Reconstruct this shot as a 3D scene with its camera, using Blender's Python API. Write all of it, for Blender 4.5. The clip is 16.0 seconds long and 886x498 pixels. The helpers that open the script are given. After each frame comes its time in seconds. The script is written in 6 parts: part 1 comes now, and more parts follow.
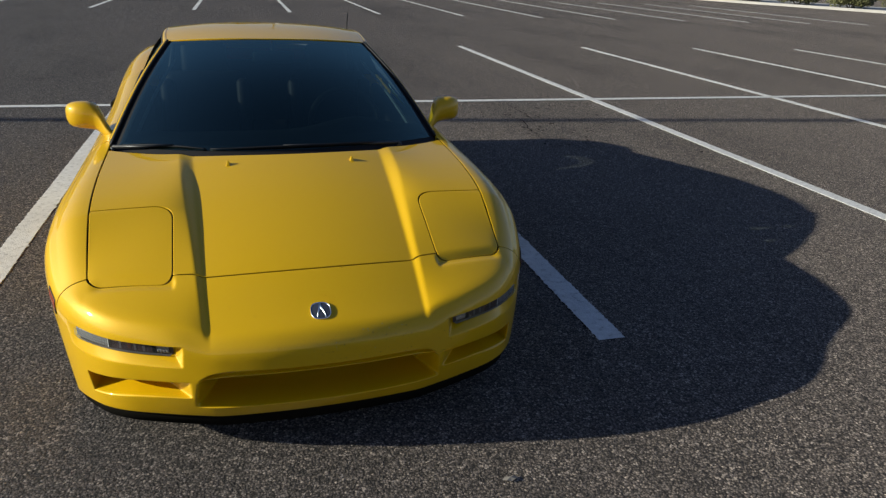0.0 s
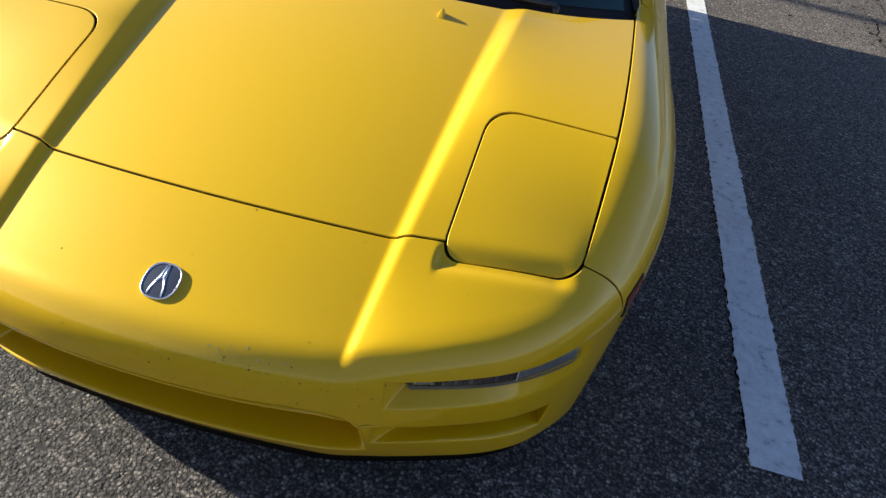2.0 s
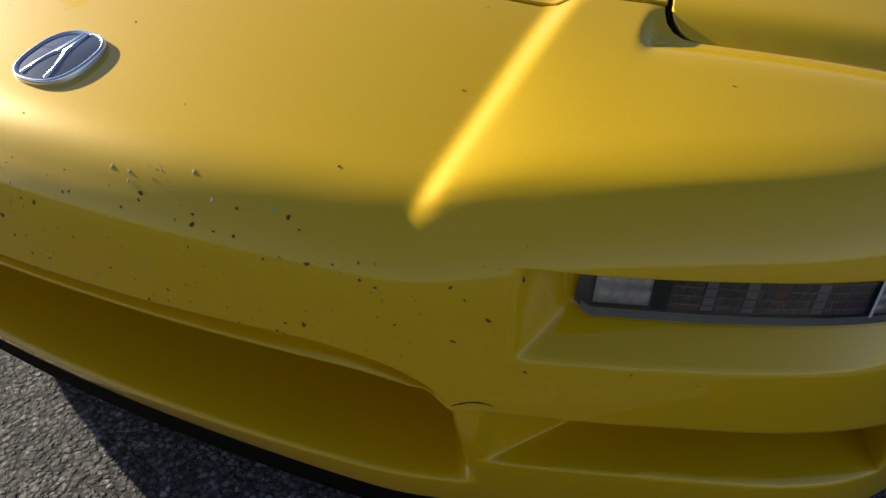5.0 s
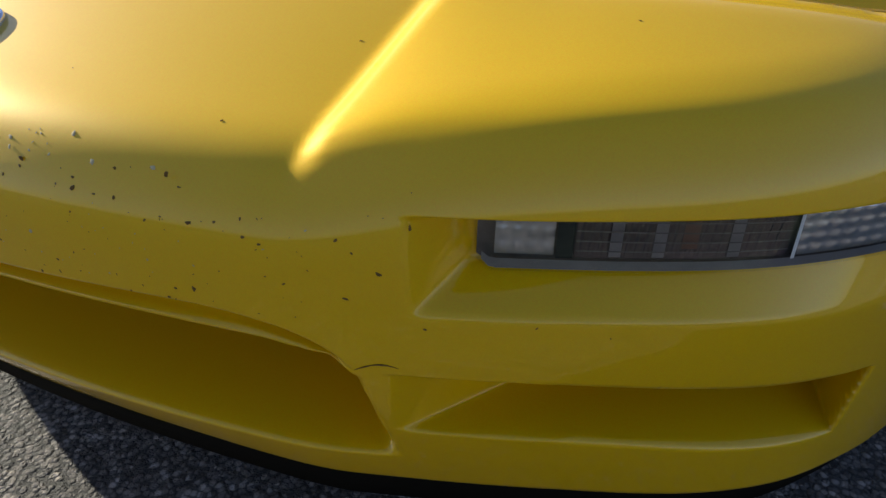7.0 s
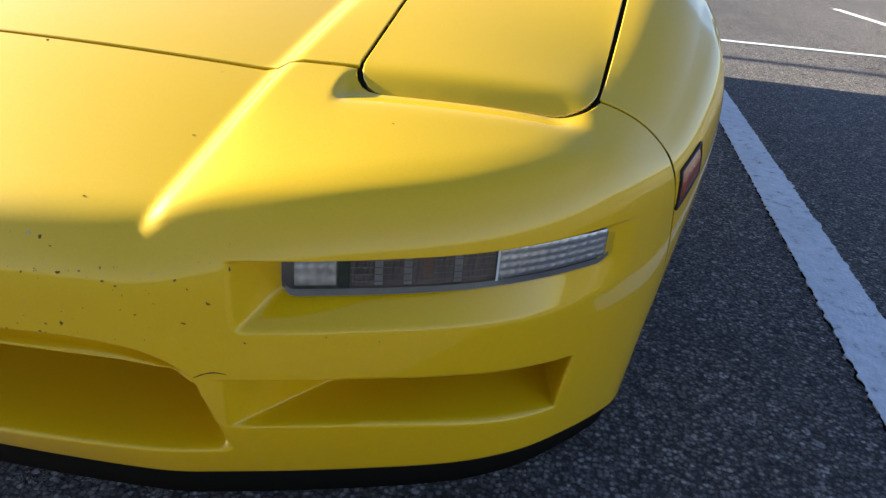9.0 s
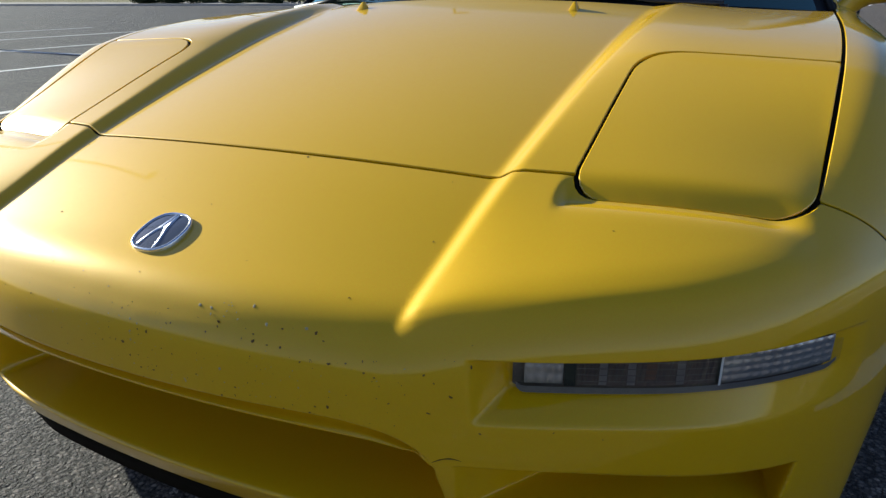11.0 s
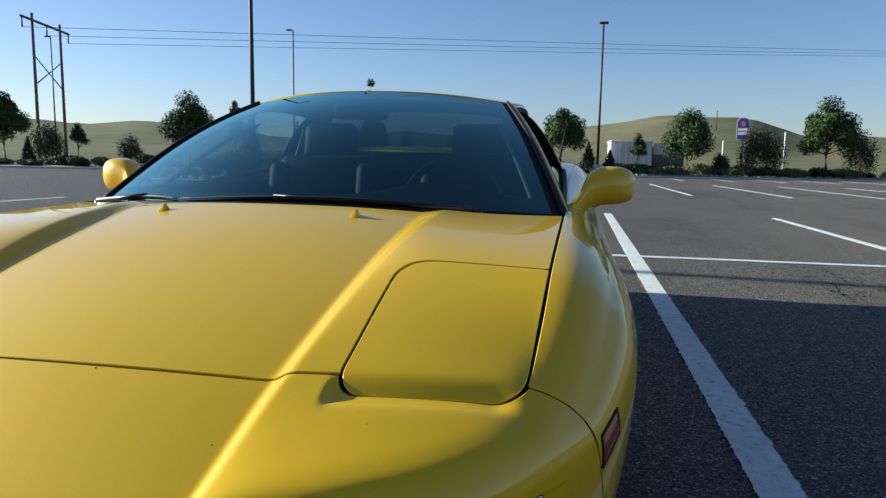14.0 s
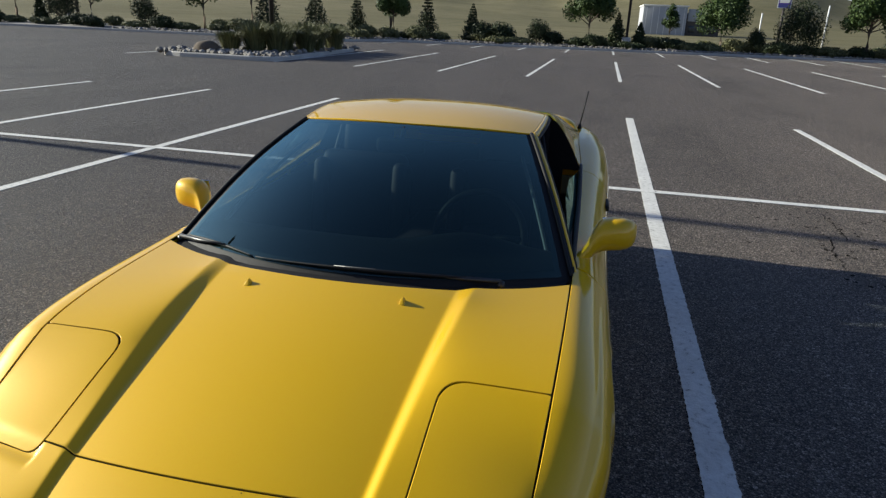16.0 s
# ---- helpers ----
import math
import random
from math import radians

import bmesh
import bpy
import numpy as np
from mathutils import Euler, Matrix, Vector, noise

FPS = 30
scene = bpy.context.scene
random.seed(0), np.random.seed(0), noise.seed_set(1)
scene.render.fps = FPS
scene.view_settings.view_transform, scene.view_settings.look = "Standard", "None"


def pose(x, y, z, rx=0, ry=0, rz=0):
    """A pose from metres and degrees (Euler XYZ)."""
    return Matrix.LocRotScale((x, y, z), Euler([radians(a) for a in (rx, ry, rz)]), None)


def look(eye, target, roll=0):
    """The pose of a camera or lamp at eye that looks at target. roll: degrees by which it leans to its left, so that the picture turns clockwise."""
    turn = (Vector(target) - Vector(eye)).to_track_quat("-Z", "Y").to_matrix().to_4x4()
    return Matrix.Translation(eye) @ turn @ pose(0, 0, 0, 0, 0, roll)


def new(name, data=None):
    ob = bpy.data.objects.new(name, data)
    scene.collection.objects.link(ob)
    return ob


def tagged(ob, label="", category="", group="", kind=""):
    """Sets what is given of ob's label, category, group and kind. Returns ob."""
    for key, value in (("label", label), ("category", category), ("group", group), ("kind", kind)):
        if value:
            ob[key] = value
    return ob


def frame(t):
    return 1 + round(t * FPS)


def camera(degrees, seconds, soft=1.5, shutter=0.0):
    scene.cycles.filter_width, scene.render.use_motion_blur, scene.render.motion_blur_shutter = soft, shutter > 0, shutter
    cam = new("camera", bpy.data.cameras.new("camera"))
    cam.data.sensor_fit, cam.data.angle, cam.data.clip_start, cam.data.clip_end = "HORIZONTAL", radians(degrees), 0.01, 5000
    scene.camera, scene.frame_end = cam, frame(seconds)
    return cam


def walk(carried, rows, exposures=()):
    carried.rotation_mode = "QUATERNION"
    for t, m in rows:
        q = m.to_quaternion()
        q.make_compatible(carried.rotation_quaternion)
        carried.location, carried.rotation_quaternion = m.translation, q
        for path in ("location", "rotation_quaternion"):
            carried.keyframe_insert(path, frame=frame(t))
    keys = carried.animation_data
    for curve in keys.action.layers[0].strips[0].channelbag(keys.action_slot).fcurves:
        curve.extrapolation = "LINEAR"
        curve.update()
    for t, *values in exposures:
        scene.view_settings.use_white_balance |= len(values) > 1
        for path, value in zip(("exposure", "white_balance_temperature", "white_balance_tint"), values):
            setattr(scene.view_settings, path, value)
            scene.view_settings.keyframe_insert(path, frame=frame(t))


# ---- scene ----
# World: the car's middle line is the y axis, its nose at y = 0.2 looking towards -y, its left side at +x.
cam = camera(66.6, 16.0, soft=1.35)
ROWS = [
    (0.0, -0.2132, -1.6088, 1.5281, 67.15, -2.29, -16.75),
    (0.5, 0.0048, -1.3723, 1.5020, 64.32, -1.25, -12.16),
    (1.0, 0.1716, -1.0962, 1.4433, 59.05, -4.39, -7.68),
    (1.5, 0.3233, -0.7027, 1.4151, 51.95, -8.42, -0.49),
    (2.0, 0.5544, -0.4646, 1.3405, 51.12, -8.40, 13.12),
    (2.5, 0.6427, -0.3252, 1.3149, 46.33, -5.28, 24.60),
    (3.0, 0.5474, -0.2827, 1.2066, 43.31, -7.55, 27.63),
    (3.5, 0.5496, -0.1713, 1.1387, 36.40, -5.68, 32.18),
    (3.7, 0.5416, -0.2132, 1.0271, 41.84, -7.55, 28.81),
    (5.8, 0.4373, -0.0242, 0.6515, 60.61, -0.75, 24.97),
    (6.0, 0.4154, -0.0259, 0.6582, 59.12, -0.77, 25.52),
    (6.5, 0.4484, -0.0263, 0.6622, 56.70, 0.31, 28.88),
    (7.0, 0.5809, -0.0487, 0.6340, 59.40, -0.51, 24.08),
    (7.5, 0.6772, -0.0755, 0.6650, 61.01, -4.23, 11.54),
    (8.0, 0.6972, -0.1420, 0.6970, 63.93, -3.71, 9.51),
    (8.5, 0.6947, -0.1744, 0.7108, 64.03, -3.89, 10.98),
    (9.0, 0.6919, -0.1976, 0.7149, 64.53, -4.05, 12.67),
    (9.5, 0.6662, -0.2092, 0.7323, 64.10, -4.30, 14.87),
    (9.7, 0.6395, -0.2216, 0.7338, 64.87, -3.25, 17.33),
    (11.8, 0.6364, -0.2547, 0.8037, 71.07, 0.25, 25.45),
    (12.0, 0.6656, -0.2476, 0.8094, 71.71, 0.02, 22.40),
    (12.5, 0.7206, -0.2823, 0.8475, 74.87, -1.07, 13.95),
    (13.0, 0.7589, -0.3525, 0.8786, 79.38, -0.23, 10.68),
    (13.5, 0.7545, -0.3526, 0.8702, 81.55, 0.07, 10.57),
    (14.0, 0.7511, -0.3670, 0.8733, 82.64, -0.94, 10.26),
    (14.5, 0.6292, -0.2805, 0.9171, 76.80, -4.55, 12.21),
    (15.0, 0.7273, -0.2947, 1.2623, 64.54, -6.66, 12.36),
    (15.5, 0.8395, -0.4332, 1.5295, 67.11, -3.15, 12.77),
    (16.0, 0.7372, -0.6302, 1.5605, 71.18, -2.29, 12.06),
]
# seconds, stops, kelvin, tint: the clip's camera opens up in the shade and cools where the sky comes into view
EXPOSURE = [(0.0, 0.28, 6500, 10), (1.0, 0.85, 6400, 10), (1.5, 1.25, 6400, 10), (2.0, 1.3, 6550, 10), (2.5, 1.0, 6700, 10), (3.0, 1.02, 6800, 10), (3.5, 1.12, 6900, 10), (6.0, 0.95, 6800, 10), (7.0, 1.33, 6750, 10), (7.8, 2.1, 6500, 10), (8.7, 2.1, 6450, 10), (9.7, 1.86, 6400, 10), (11.8, 0.68, 6200, 6), (12.5, 0.82, 6150, 4), (14.0, 0.92, 6000, 2), (15.0, 0.66, 6450, 8), (16.0, 0.74, 6500, 10)]
walk(cam, [(t, pose(x, y, z, rx, ry, rz)) for t, x, y, z, rx, ry, rz in ROWS], EXPOSURE)

# ---- light: a low clear sun over the car's right flank ----
SUN_TO = Vector((-2.88, 0.32, 1.0)).normalized()
world = bpy.data.worlds.new("sky")
scene.world = world
world.use_nodes = True
wn = world.node_tree.nodes
sky = wn.new("ShaderNodeTexSky")
sky.sky_type = "NISHITA"
sky.sun_disc = False
sky.sun_elevation = math.asin(SUN_TO.z)
sky.sun_rotation = math.atan2(SUN_TO.x, SUN_TO.y)
sky.altitude, sky.air_density, sky.dust_density, sky.ozone_density = 0, 1.0, 0.45, 1.5
wn["Background"].inputs["Strength"].default_value = 0.060
clear_air = wn.new("ShaderNodeMix")
clear_air.data_type, clear_air.blend_type = "RGBA", "MULTIPLY"
clear_air.inputs[0].default_value = 1.0
clear_air.inputs[7].default_value = (0.93, 0.962, 1.22, 1)
world.node_tree.links.new(sky.outputs[0], clear_air.inputs[6])
world.node_tree.links.new(clear_air.outputs[2], wn["Background"].inputs["Color"])
sun_data = bpy.data.lights.new("sun", "SUN")
sun_data.energy, sun_data.angle, sun_data.color = 5.0, radians(0.55), (1.0, 0.985, 0.84)
sun = new("sun", sun_data)
sun.matrix_world = look((-60, 12, 30), Vector((-60, 12, 30)) - SUN_TO)

# ---- small tools ----
from mathutils.geometry import delaunay_2d_cdt


def curve(pairs):
    """A smooth monotone curve through the pairs, as a function of arrays."""
    x, y = np.array([p[0] for p in pairs], float), np.array([p[1] for p in pairs], float)
    d = np.diff(y) / np.diff(x)
    m = np.concatenate([[d[0]], (d[1:] + d[:-1]) / 2, [d[-1]]])
    for i in range(1, len(d)):
        m[i] = 0 if d[i - 1] * d[i] <= 0 else 2 * d[i - 1] * d[i] / (d[i - 1] + d[i])
    def f(q):
        q = np.clip(np.asarray(q, float), x[0], x[-1])
        i = np.clip(np.searchsorted(x, q, "right") - 1, 0, len(d) - 1)
        h = x[i + 1] - x[i]
        t = (q - x[i]) / h
        return (y[i] * (2 * t**3 - 3 * t**2 + 1) + h * m[i] * (t**3 - 2 * t**2 + t)
                + y[i + 1] * (3 * t**2 - 2 * t**3) + h * m[i + 1] * (t**3 - t**2))
    return f


def ss(t):
    t = np.clip(t, 0, 1)
    return t * t * (3 - 2 * t)


def mesh_of(name, bm, material, smooth=True):
    me = bpy.data.meshes.new(name)
    bm.to_mesh(me)
    bm.free()
    if material:
        me.materials.append(material)
    if smooth:
        me.shade_smooth()
    return me


def part(name, bm, material, parent=None, label="", smooth=True, kind=""):
    ob = new(name, mesh_of(name, bm, material, smooth))
    if parent:
        ob.parent = parent
    return tagged(ob, label, kind=kind)


def thing(name, label, category, group="", at=None):
    return_ob = new(name)
    return_ob.empty_display_size = 0.1
    if at is not None:
        return_ob.matrix_world = at
    return tagged(return_ob, label, category, group)


def grid_bm(P, bm=None, flip=False):
    """Faces over an array of points, rows by columns by 3."""
    bm = bm or bmesh.new()
    r, c = P.shape[:2]
    v = [[bm.verts.new(P[i, j]) for j in range(c)] for i in range(r)]
    for i in range(r - 1):
        for j in range(c - 1):
            q = (v[i][j], v[i][j + 1], v[i + 1][j + 1], v[i + 1][j])
            bm.faces.new(q[::-1] if flip else q)
    return bm


def box_bm(sx, sy, sz, at=(0, 0, 0), bevel=0.0, bm=None, rot=None, seg=2):
    own = bmesh.new()
    bmesh.ops.create_cube(own, size=1)
    for v in own.verts:
        v.co = Vector((v.co.x * sx, v.co.y * sy, v.co.z * sz))
    if bevel:
        bmesh.ops.bevel(own, geom=own.edges[:], offset=bevel, segments=seg, affect="EDGES", profile=0.5)
    if rot:
        own.transform(rot.to_4x4())
    own.transform(Matrix.Translation(at))
    return merge_bm(bm, own)


def merge_bm(bm, own):
    if bm is None:
        return own
    tmp = bpy.data.meshes.new("tmp")
    own.to_mesh(tmp)
    own.free()
    bm.from_mesh(tmp)
    bpy.data.meshes.remove(tmp)
    return bm


def tube_bm(points, radii, sides=10, bm=None, caps=True):
    """A tube along points with a radius at each."""
    bm = bm or bmesh.new()
    pts = [Vector(p) for p in points]
    rings = []
    for i, p in enumerate(pts):
        d = (pts[min(i + 1, len(pts) - 1)] - pts[max(i - 1, 0)]).normalized()
        q = d.to_track_quat("Z", "Y")
        r = radii[i] if hasattr(radii, "__len__") else radii
        rings.append([bm.verts.new(p + q @ Vector((r * math.cos(2 * math.pi * k / sides), r * math.sin(2 * math.pi * k / sides), 0))) for k in range(sides)])
    for a, b in zip(rings, rings[1:]):
        for k in range(sides):
            bm.faces.new((a[k], a[(k + 1) % sides], b[(k + 1) % sides], b[k]))
    if caps:
        bm.faces.new(rings[0][::-1])
        bm.faces.new(rings[-1])
    return bm


def spin_bm(profile, sides=48, axis="X", bm=None):
    """A body of revolution from (along, radius) pairs, closed back on itself."""
    own = bm or bmesh.new()
    rings = []
    for k in range(sides):
        a = 2 * math.pi * k / sides
        ring = []
        for s, r in profile:
            ring.append(own.verts.new((s, r * math.cos(a), r * math.sin(a)) if axis == "X" else (r * math.cos(a), r * math.sin(a), s)))
        rings.append(ring)
    for k in range(sides):
        a, b = rings[k], rings[(k + 1) % sides]
        for i in range(len(profile) - 1):
            own.faces.new((a[i], a[i + 1], b[i + 1], b[i]))
    return own


def inside(poly, pts):
    x, y = pts[:, 0], pts[:, 1]
    hit = np.zeros(len(pts), bool)
    n = len(poly)
    for i in range(n):
        (x0, y0), (x1, y1) = poly[i], poly[(i + 1) % n]
        cond = (y0 > y) != (y1 > y)
        with np.errstate(divide="ignore", invalid="ignore"):
            hit ^= cond & (x < (x1 - x0) * (y - y0) / (y1 - y0 + 1e-30) + x0)
    return hit


def edge_distance(poly, pts):
    best = np.full(len(pts), 9e9)
    a = np.asarray(poly)
    b = np.roll(a, -1, 0)
    for p, q in zip(a, b):
        d = q - p
        t = np.clip(((pts - p) @ d) / (d @ d + 1e-12), 0, 1)
        best = np.minimum(best, np.linalg.norm(pts - p - t[:, None] * d, axis=1))
    return best


def resample(poly, step, closed=True):
    """Even points along a polygon."""
    p = np.asarray(poly, float)
    if closed:
        p = np.vstack([p, p[:1]])
    seg = np.linalg.norm(np.diff(p, axis=0), axis=1)
    c = np.concatenate([[0], np.cumsum(seg)])
    n = max(4, int(round(c[-1] / step)))
    q = np.linspace(0, c[-1], n + 1)
    if closed:
        q = q[:-1]
    return np.stack([np.interp(q, c, p[:, 0]), np.interp(q, c, p[:, 1])], 1)


def round_poly(corners, radii, n=6):
    """A polygon with rounded corners."""
    c = [np.array(p, float) for p in corners]
    out = []
    for i, p in enumerate(c):
        a, b = c[i - 1], c[(i + 1) % len(c)]
        r = radii[i]
        if r <= 0:
            out.append(p)
            continue
        u, v = (a - p) / np.linalg.norm(a - p), (b - p) / np.linalg.norm(b - p)
        for k in range(n + 1):
            t = k / n
            q0, q1 = p + u * r * (1 - t), p + v * r * t
            out.append(q0 * (1 - t) + q1 * t)
    return np.array(out)


def sheet_bm(outline, spacing, lift, holes=(), rim=0.022, base=None, offsets=()):
    """A panel over a plan outline, lifted by lift(x, y) -> z, with a rolled rim."""
    outline = np.asarray(outline)
    lo, hi = outline.min(0), outline.max(0)
    gx, gy = np.meshgrid(np.arange(lo[0], hi[0], spacing), np.arange(lo[1], hi[1], spacing * 0.9))
    gx[::2] += spacing / 2
    pts = np.stack([gx.ravel(), gy.ravel()], 1)
    keep = inside(outline, pts)
    pts = pts[keep]
    pts = pts[edge_distance(outline, pts) > spacing * 0.62]
    if base is not None:
        # even rows of points along the rolled edge
        b = np.asarray(base)
        t = np.gradient(b, axis=0)
        nrm = np.stack([-t[:, 1], t[:, 0]], 1) / np.linalg.norm(t, axis=1)[:, None]
        far = np.full(len(pts), 9.0)
        for k in range(0, len(b), 1):
            far = np.minimum(far, np.linalg.norm(pts - b[k], axis=1))
        pts = pts[far > offsets[-1] + spacing * .7]
        for k, o in enumerate(offsets):
            row = b + nrm * o
            row = row[inside(outline, row)]
            row = row[edge_distance(outline, row) > min(o * .9, .004)]
            pts = np.vstack([pts, row])
    loops = [outline] + [np.asarray(h) for h in holes]
    for h in loops[1:]:
        ok = ~inside(h, pts)
        pts = pts[ok]
        pts = pts[edge_distance(h, pts) > spacing * 0.45]
    verts, edges = [], []
    for lp in loops:
        s = len(verts)
        verts += [Vector(p) for p in lp]
        edges += [(s + i, s + (i + 1) % len(lp)) for i in range(len(lp))]
    verts += [Vector(p) for p in pts]
    ov, oe, of, *_ = delaunay_2d_cdt(verts, edges, [], 0, 1e-6)
    co = np.array([(v.x, v.y) for v in ov])
    cent = np.array([co[list(f)].mean(0) for f in of])
    good = inside(outline, cent)
    ta = np.array([abs((co[f[1]][0] - co[f[0]][0]) * (co[f[2]][1] - co[f[0]][1]) - (co[f[2]][0] - co[f[0]][0]) * (co[f[1]][1] - co[f[0]][1])) for f in of])
    good &= ta > 4e-7
    for h in loops[1:]:
        good &= ~inside(h, cent)
    z = lift(co[:, 0], co[:, 1])
    bm = bmesh.new()
    bv = [bm.verts.new((co[i, 0], co[i, 1], z[i])) for i in range(len(co))]
    for f, g in zip(of, good):
        if g:
            vs = [bv[i] for i in f]
            try:
                face = bm.faces.new(vs)
            except ValueError:
                continue
            face.normal_update()
            if face.normal.z < 0:
                face.normal_flip()
    loose = [v for v in bm.verts if not v.link_faces]
    bmesh.ops.delete(bm, geom=loose, context="VERTS")
    if rim:
        add_rim(bm, rim)
    return bm


def add_rim(bm, depth, only=None):
    """Rolls the open edges of a panel inwards."""
    bm.normal_update()
    for step, (out, down) in enumerate(((0.0012, 0.0010), (0.0004, depth))):
        edges = [e for e in bm.edges if e.is_boundary and (only is None or step or all(only(v.co) for v in e.verts))]
        if step:
            edges = [e for e in edges if e in ring]
        for e in edges:
            e.smooth = False
        push = {}
        for e in edges:
            f = e.link_faces[0]
            mid = (e.verts[0].co + e.verts[1].co) / 2
            away = (mid - f.calc_center_median())
            ed = (e.verts[1].co - e.verts[0].co).normalized()
            away = away - ed * away.dot(ed)
            if away.length > 1e-9:
                away.normalize()
            if step:
                away = Vector()
            for v in e.verts:
                push.setdefault(v, Vector())
                push[v] += away
        if not step:
            nrm = {v: v.normal.copy() for v in push}
        got = bmesh.ops.extrude_edge_only(bm, edges=edges)
        newv = [g for g in got["geom"] if isinstance(g, bmesh.types.BMVert)]
        ring = {g for g in got["geom"] if isinstance(g, bmesh.types.BMEdge)}
        lut = {}
        for v in newv:
            src = [e.other_vert(v) for e in v.link_edges if e.other_vert(v) in push]
            lut[v] = src[0] if src else None
        fresh = {}
        for v in newv:
            s = lut[v]
            if s is None:
                continue
            a = push[s].normalized() if push[s].length > 1e-9 else Vector()
            n = nrm.get(s, Vector((0, 0, 1)))
            v.co = v.co + a * out - n * down
            fresh[v] = n
        nrm = fresh
        ring = {e for e in ring if e.is_boundary}

# ---- materials ----
def mat(name):
    m = bpy.data.materials.new(name)
    m.use_nodes = True
    nt = m.node_tree
    return m, nt, nt.nodes["Principled BSDF"]


def coords(nt, scale=1.0):
    tc = nt.nodes.new("ShaderNodeTexCoord")
    mp = nt.nodes.new("ShaderNodeMapping")
    mp.inputs["Scale"].default_value = (scale,) * 3 if not hasattr(scale, "__len__") else scale
    nt.links.new(tc.outputs["Object"], mp.inputs["Vector"])
    return mp.outputs["Vector"]


def noise_tex(nt, vec, scale, detail=4, rough=0.55):
    n = nt.nodes.new("ShaderNodeTexNoise")
    n.inputs["Scale"].default_value, n.inputs["Detail"].default_value, n.inputs["Roughness"].default_value = scale, detail, rough
    nt.links.new(vec, n.inputs["Vector"])
    return n.outputs["Fac"]


def ramp(nt, fac, stops):
    r = nt.nodes.new("ShaderNodeValToRGB")
    while len(r.color_ramp.elements) < len(stops):
        r.color_ramp.elements.new(0.5)
    for e, (p, c) in zip(r.color_ramp.elements, stops):
        e.position = p
        e.color = (*c, 1) if len(c) == 3 else c
    nt.links.new(fac, r.inputs["Fac"])
    return r.outputs["Color"]


def mixc(nt, fac, a, b, mode="MIX"):
    m = nt.nodes.new("ShaderNodeMix")
    m.data_type, m.blend_type = "RGBA", mode
    for sock, val in ((m.inputs[0], fac), (m.inputs[6], a), (m.inputs[7], b)):
        if isinstance(val, (int, float)):
            sock.default_value = val
        elif isinstance(val, tuple):
            sock.default_value = (*val, 1)
        else:
            nt.links.new(val, sock)
    return m.outputs[2]


def bump(nt, bsdf, height, strength, distance=0.01, prev=None):
    b = nt.nodes.new("ShaderNodeBump")
    b.inputs["Strength"].default_value, b.inputs["Distance"].default_value = strength, distance
    nt.links.new(height, b.inputs["Height"])
    if prev is not None:
        nt.links.new(prev, b.inputs["Normal"])
    nt.links.new(b.outputs["Normal"], bsdf.inputs["Normal"])
    return b.outputs["Normal"]


def plain(name, color, rough=0.5, metal=0.0, grain=0.12, scale=40.0, bumps=0.0, coat=0.0, spec=0.5):
    """A surface with two scales of gentle unevenness."""
    m, nt, b = mat(name)
    v = coords(nt)
    big, small = noise_tex(nt, v, scale * 0.12, 3), noise_tex(nt, v, scale, 5)
    dark = tuple(c * (1 - grain) for c in color)
    light = tuple(min(1, c * (1 + grain)) for c in color)
    c1 = ramp(nt, big, [(0.3, dark), (0.7, light)])
    c2 = ramp(nt, small, [(0.25, dark), (0.75, light)])
    nt.links.new(mixc(nt, 0.5, c1, c2), b.inputs["Base Color"])
    b.inputs["Roughness"].default_value, b.inputs["Metallic"].default_value = rough, metal
    b.inputs["Coat Weight"].default_value, b.inputs["Coat Roughness"].default_value = coat, 0.05
    b.inputs["Specular IOR Level"].default_value = spec
    if bumps:
        bump(nt, b, small, bumps, 0.004)
    return m


def paint_material():
    """Pearl yellow car paint: fine flake under a clear coat, a film of dust."""
    m, nt, b = mat("yellow_paint")
    v = coords(nt)
    flake = nt.nodes.new("ShaderNodeTexVoronoi")
    flake.inputs["Scale"].default_value = 1400
    nt.links.new(v, flake.inputs["Vector"])
    dust = noise_tex(nt, v, 3.5, 6, 0.65)
    fine = noise_tex(nt, v, 90, 4)
    base = mixc(nt, 0.06, (0.70, 0.408, 0.0005), flake.outputs["Color"], "OVERLAY")
    dusty = mixc(nt, ramp(nt, dust, [(0.35, (0, 0, 0)), (0.8, (0.03, 0.03, 0.03))]), base, (0.50, 0.40, 0.20))
    nt.links.new(dusty, b.inputs["Base Color"])
    b.inputs["Metallic"].default_value = 0.08
    b.inputs["Specular IOR Level"].default_value = 0.12
    r = nt.nodes.new("ShaderNodeMapRange")
    r.inputs["To Min"].default_value, r.inputs["To Max"].default_value = 0.42, 0.52
    nt.links.new(fine, r.inputs["Value"])
    nt.links.new(r.outputs["Result"], b.inputs["Roughness"])
    b.inputs["Coat Weight"].default_value = 0.88
    b.inputs["Coat Roughness"].default_value = 0.045
    peel = noise_tex(nt, v, 260, 2)
    bump(nt, b, peel, 0.004, 0.002)
    return m


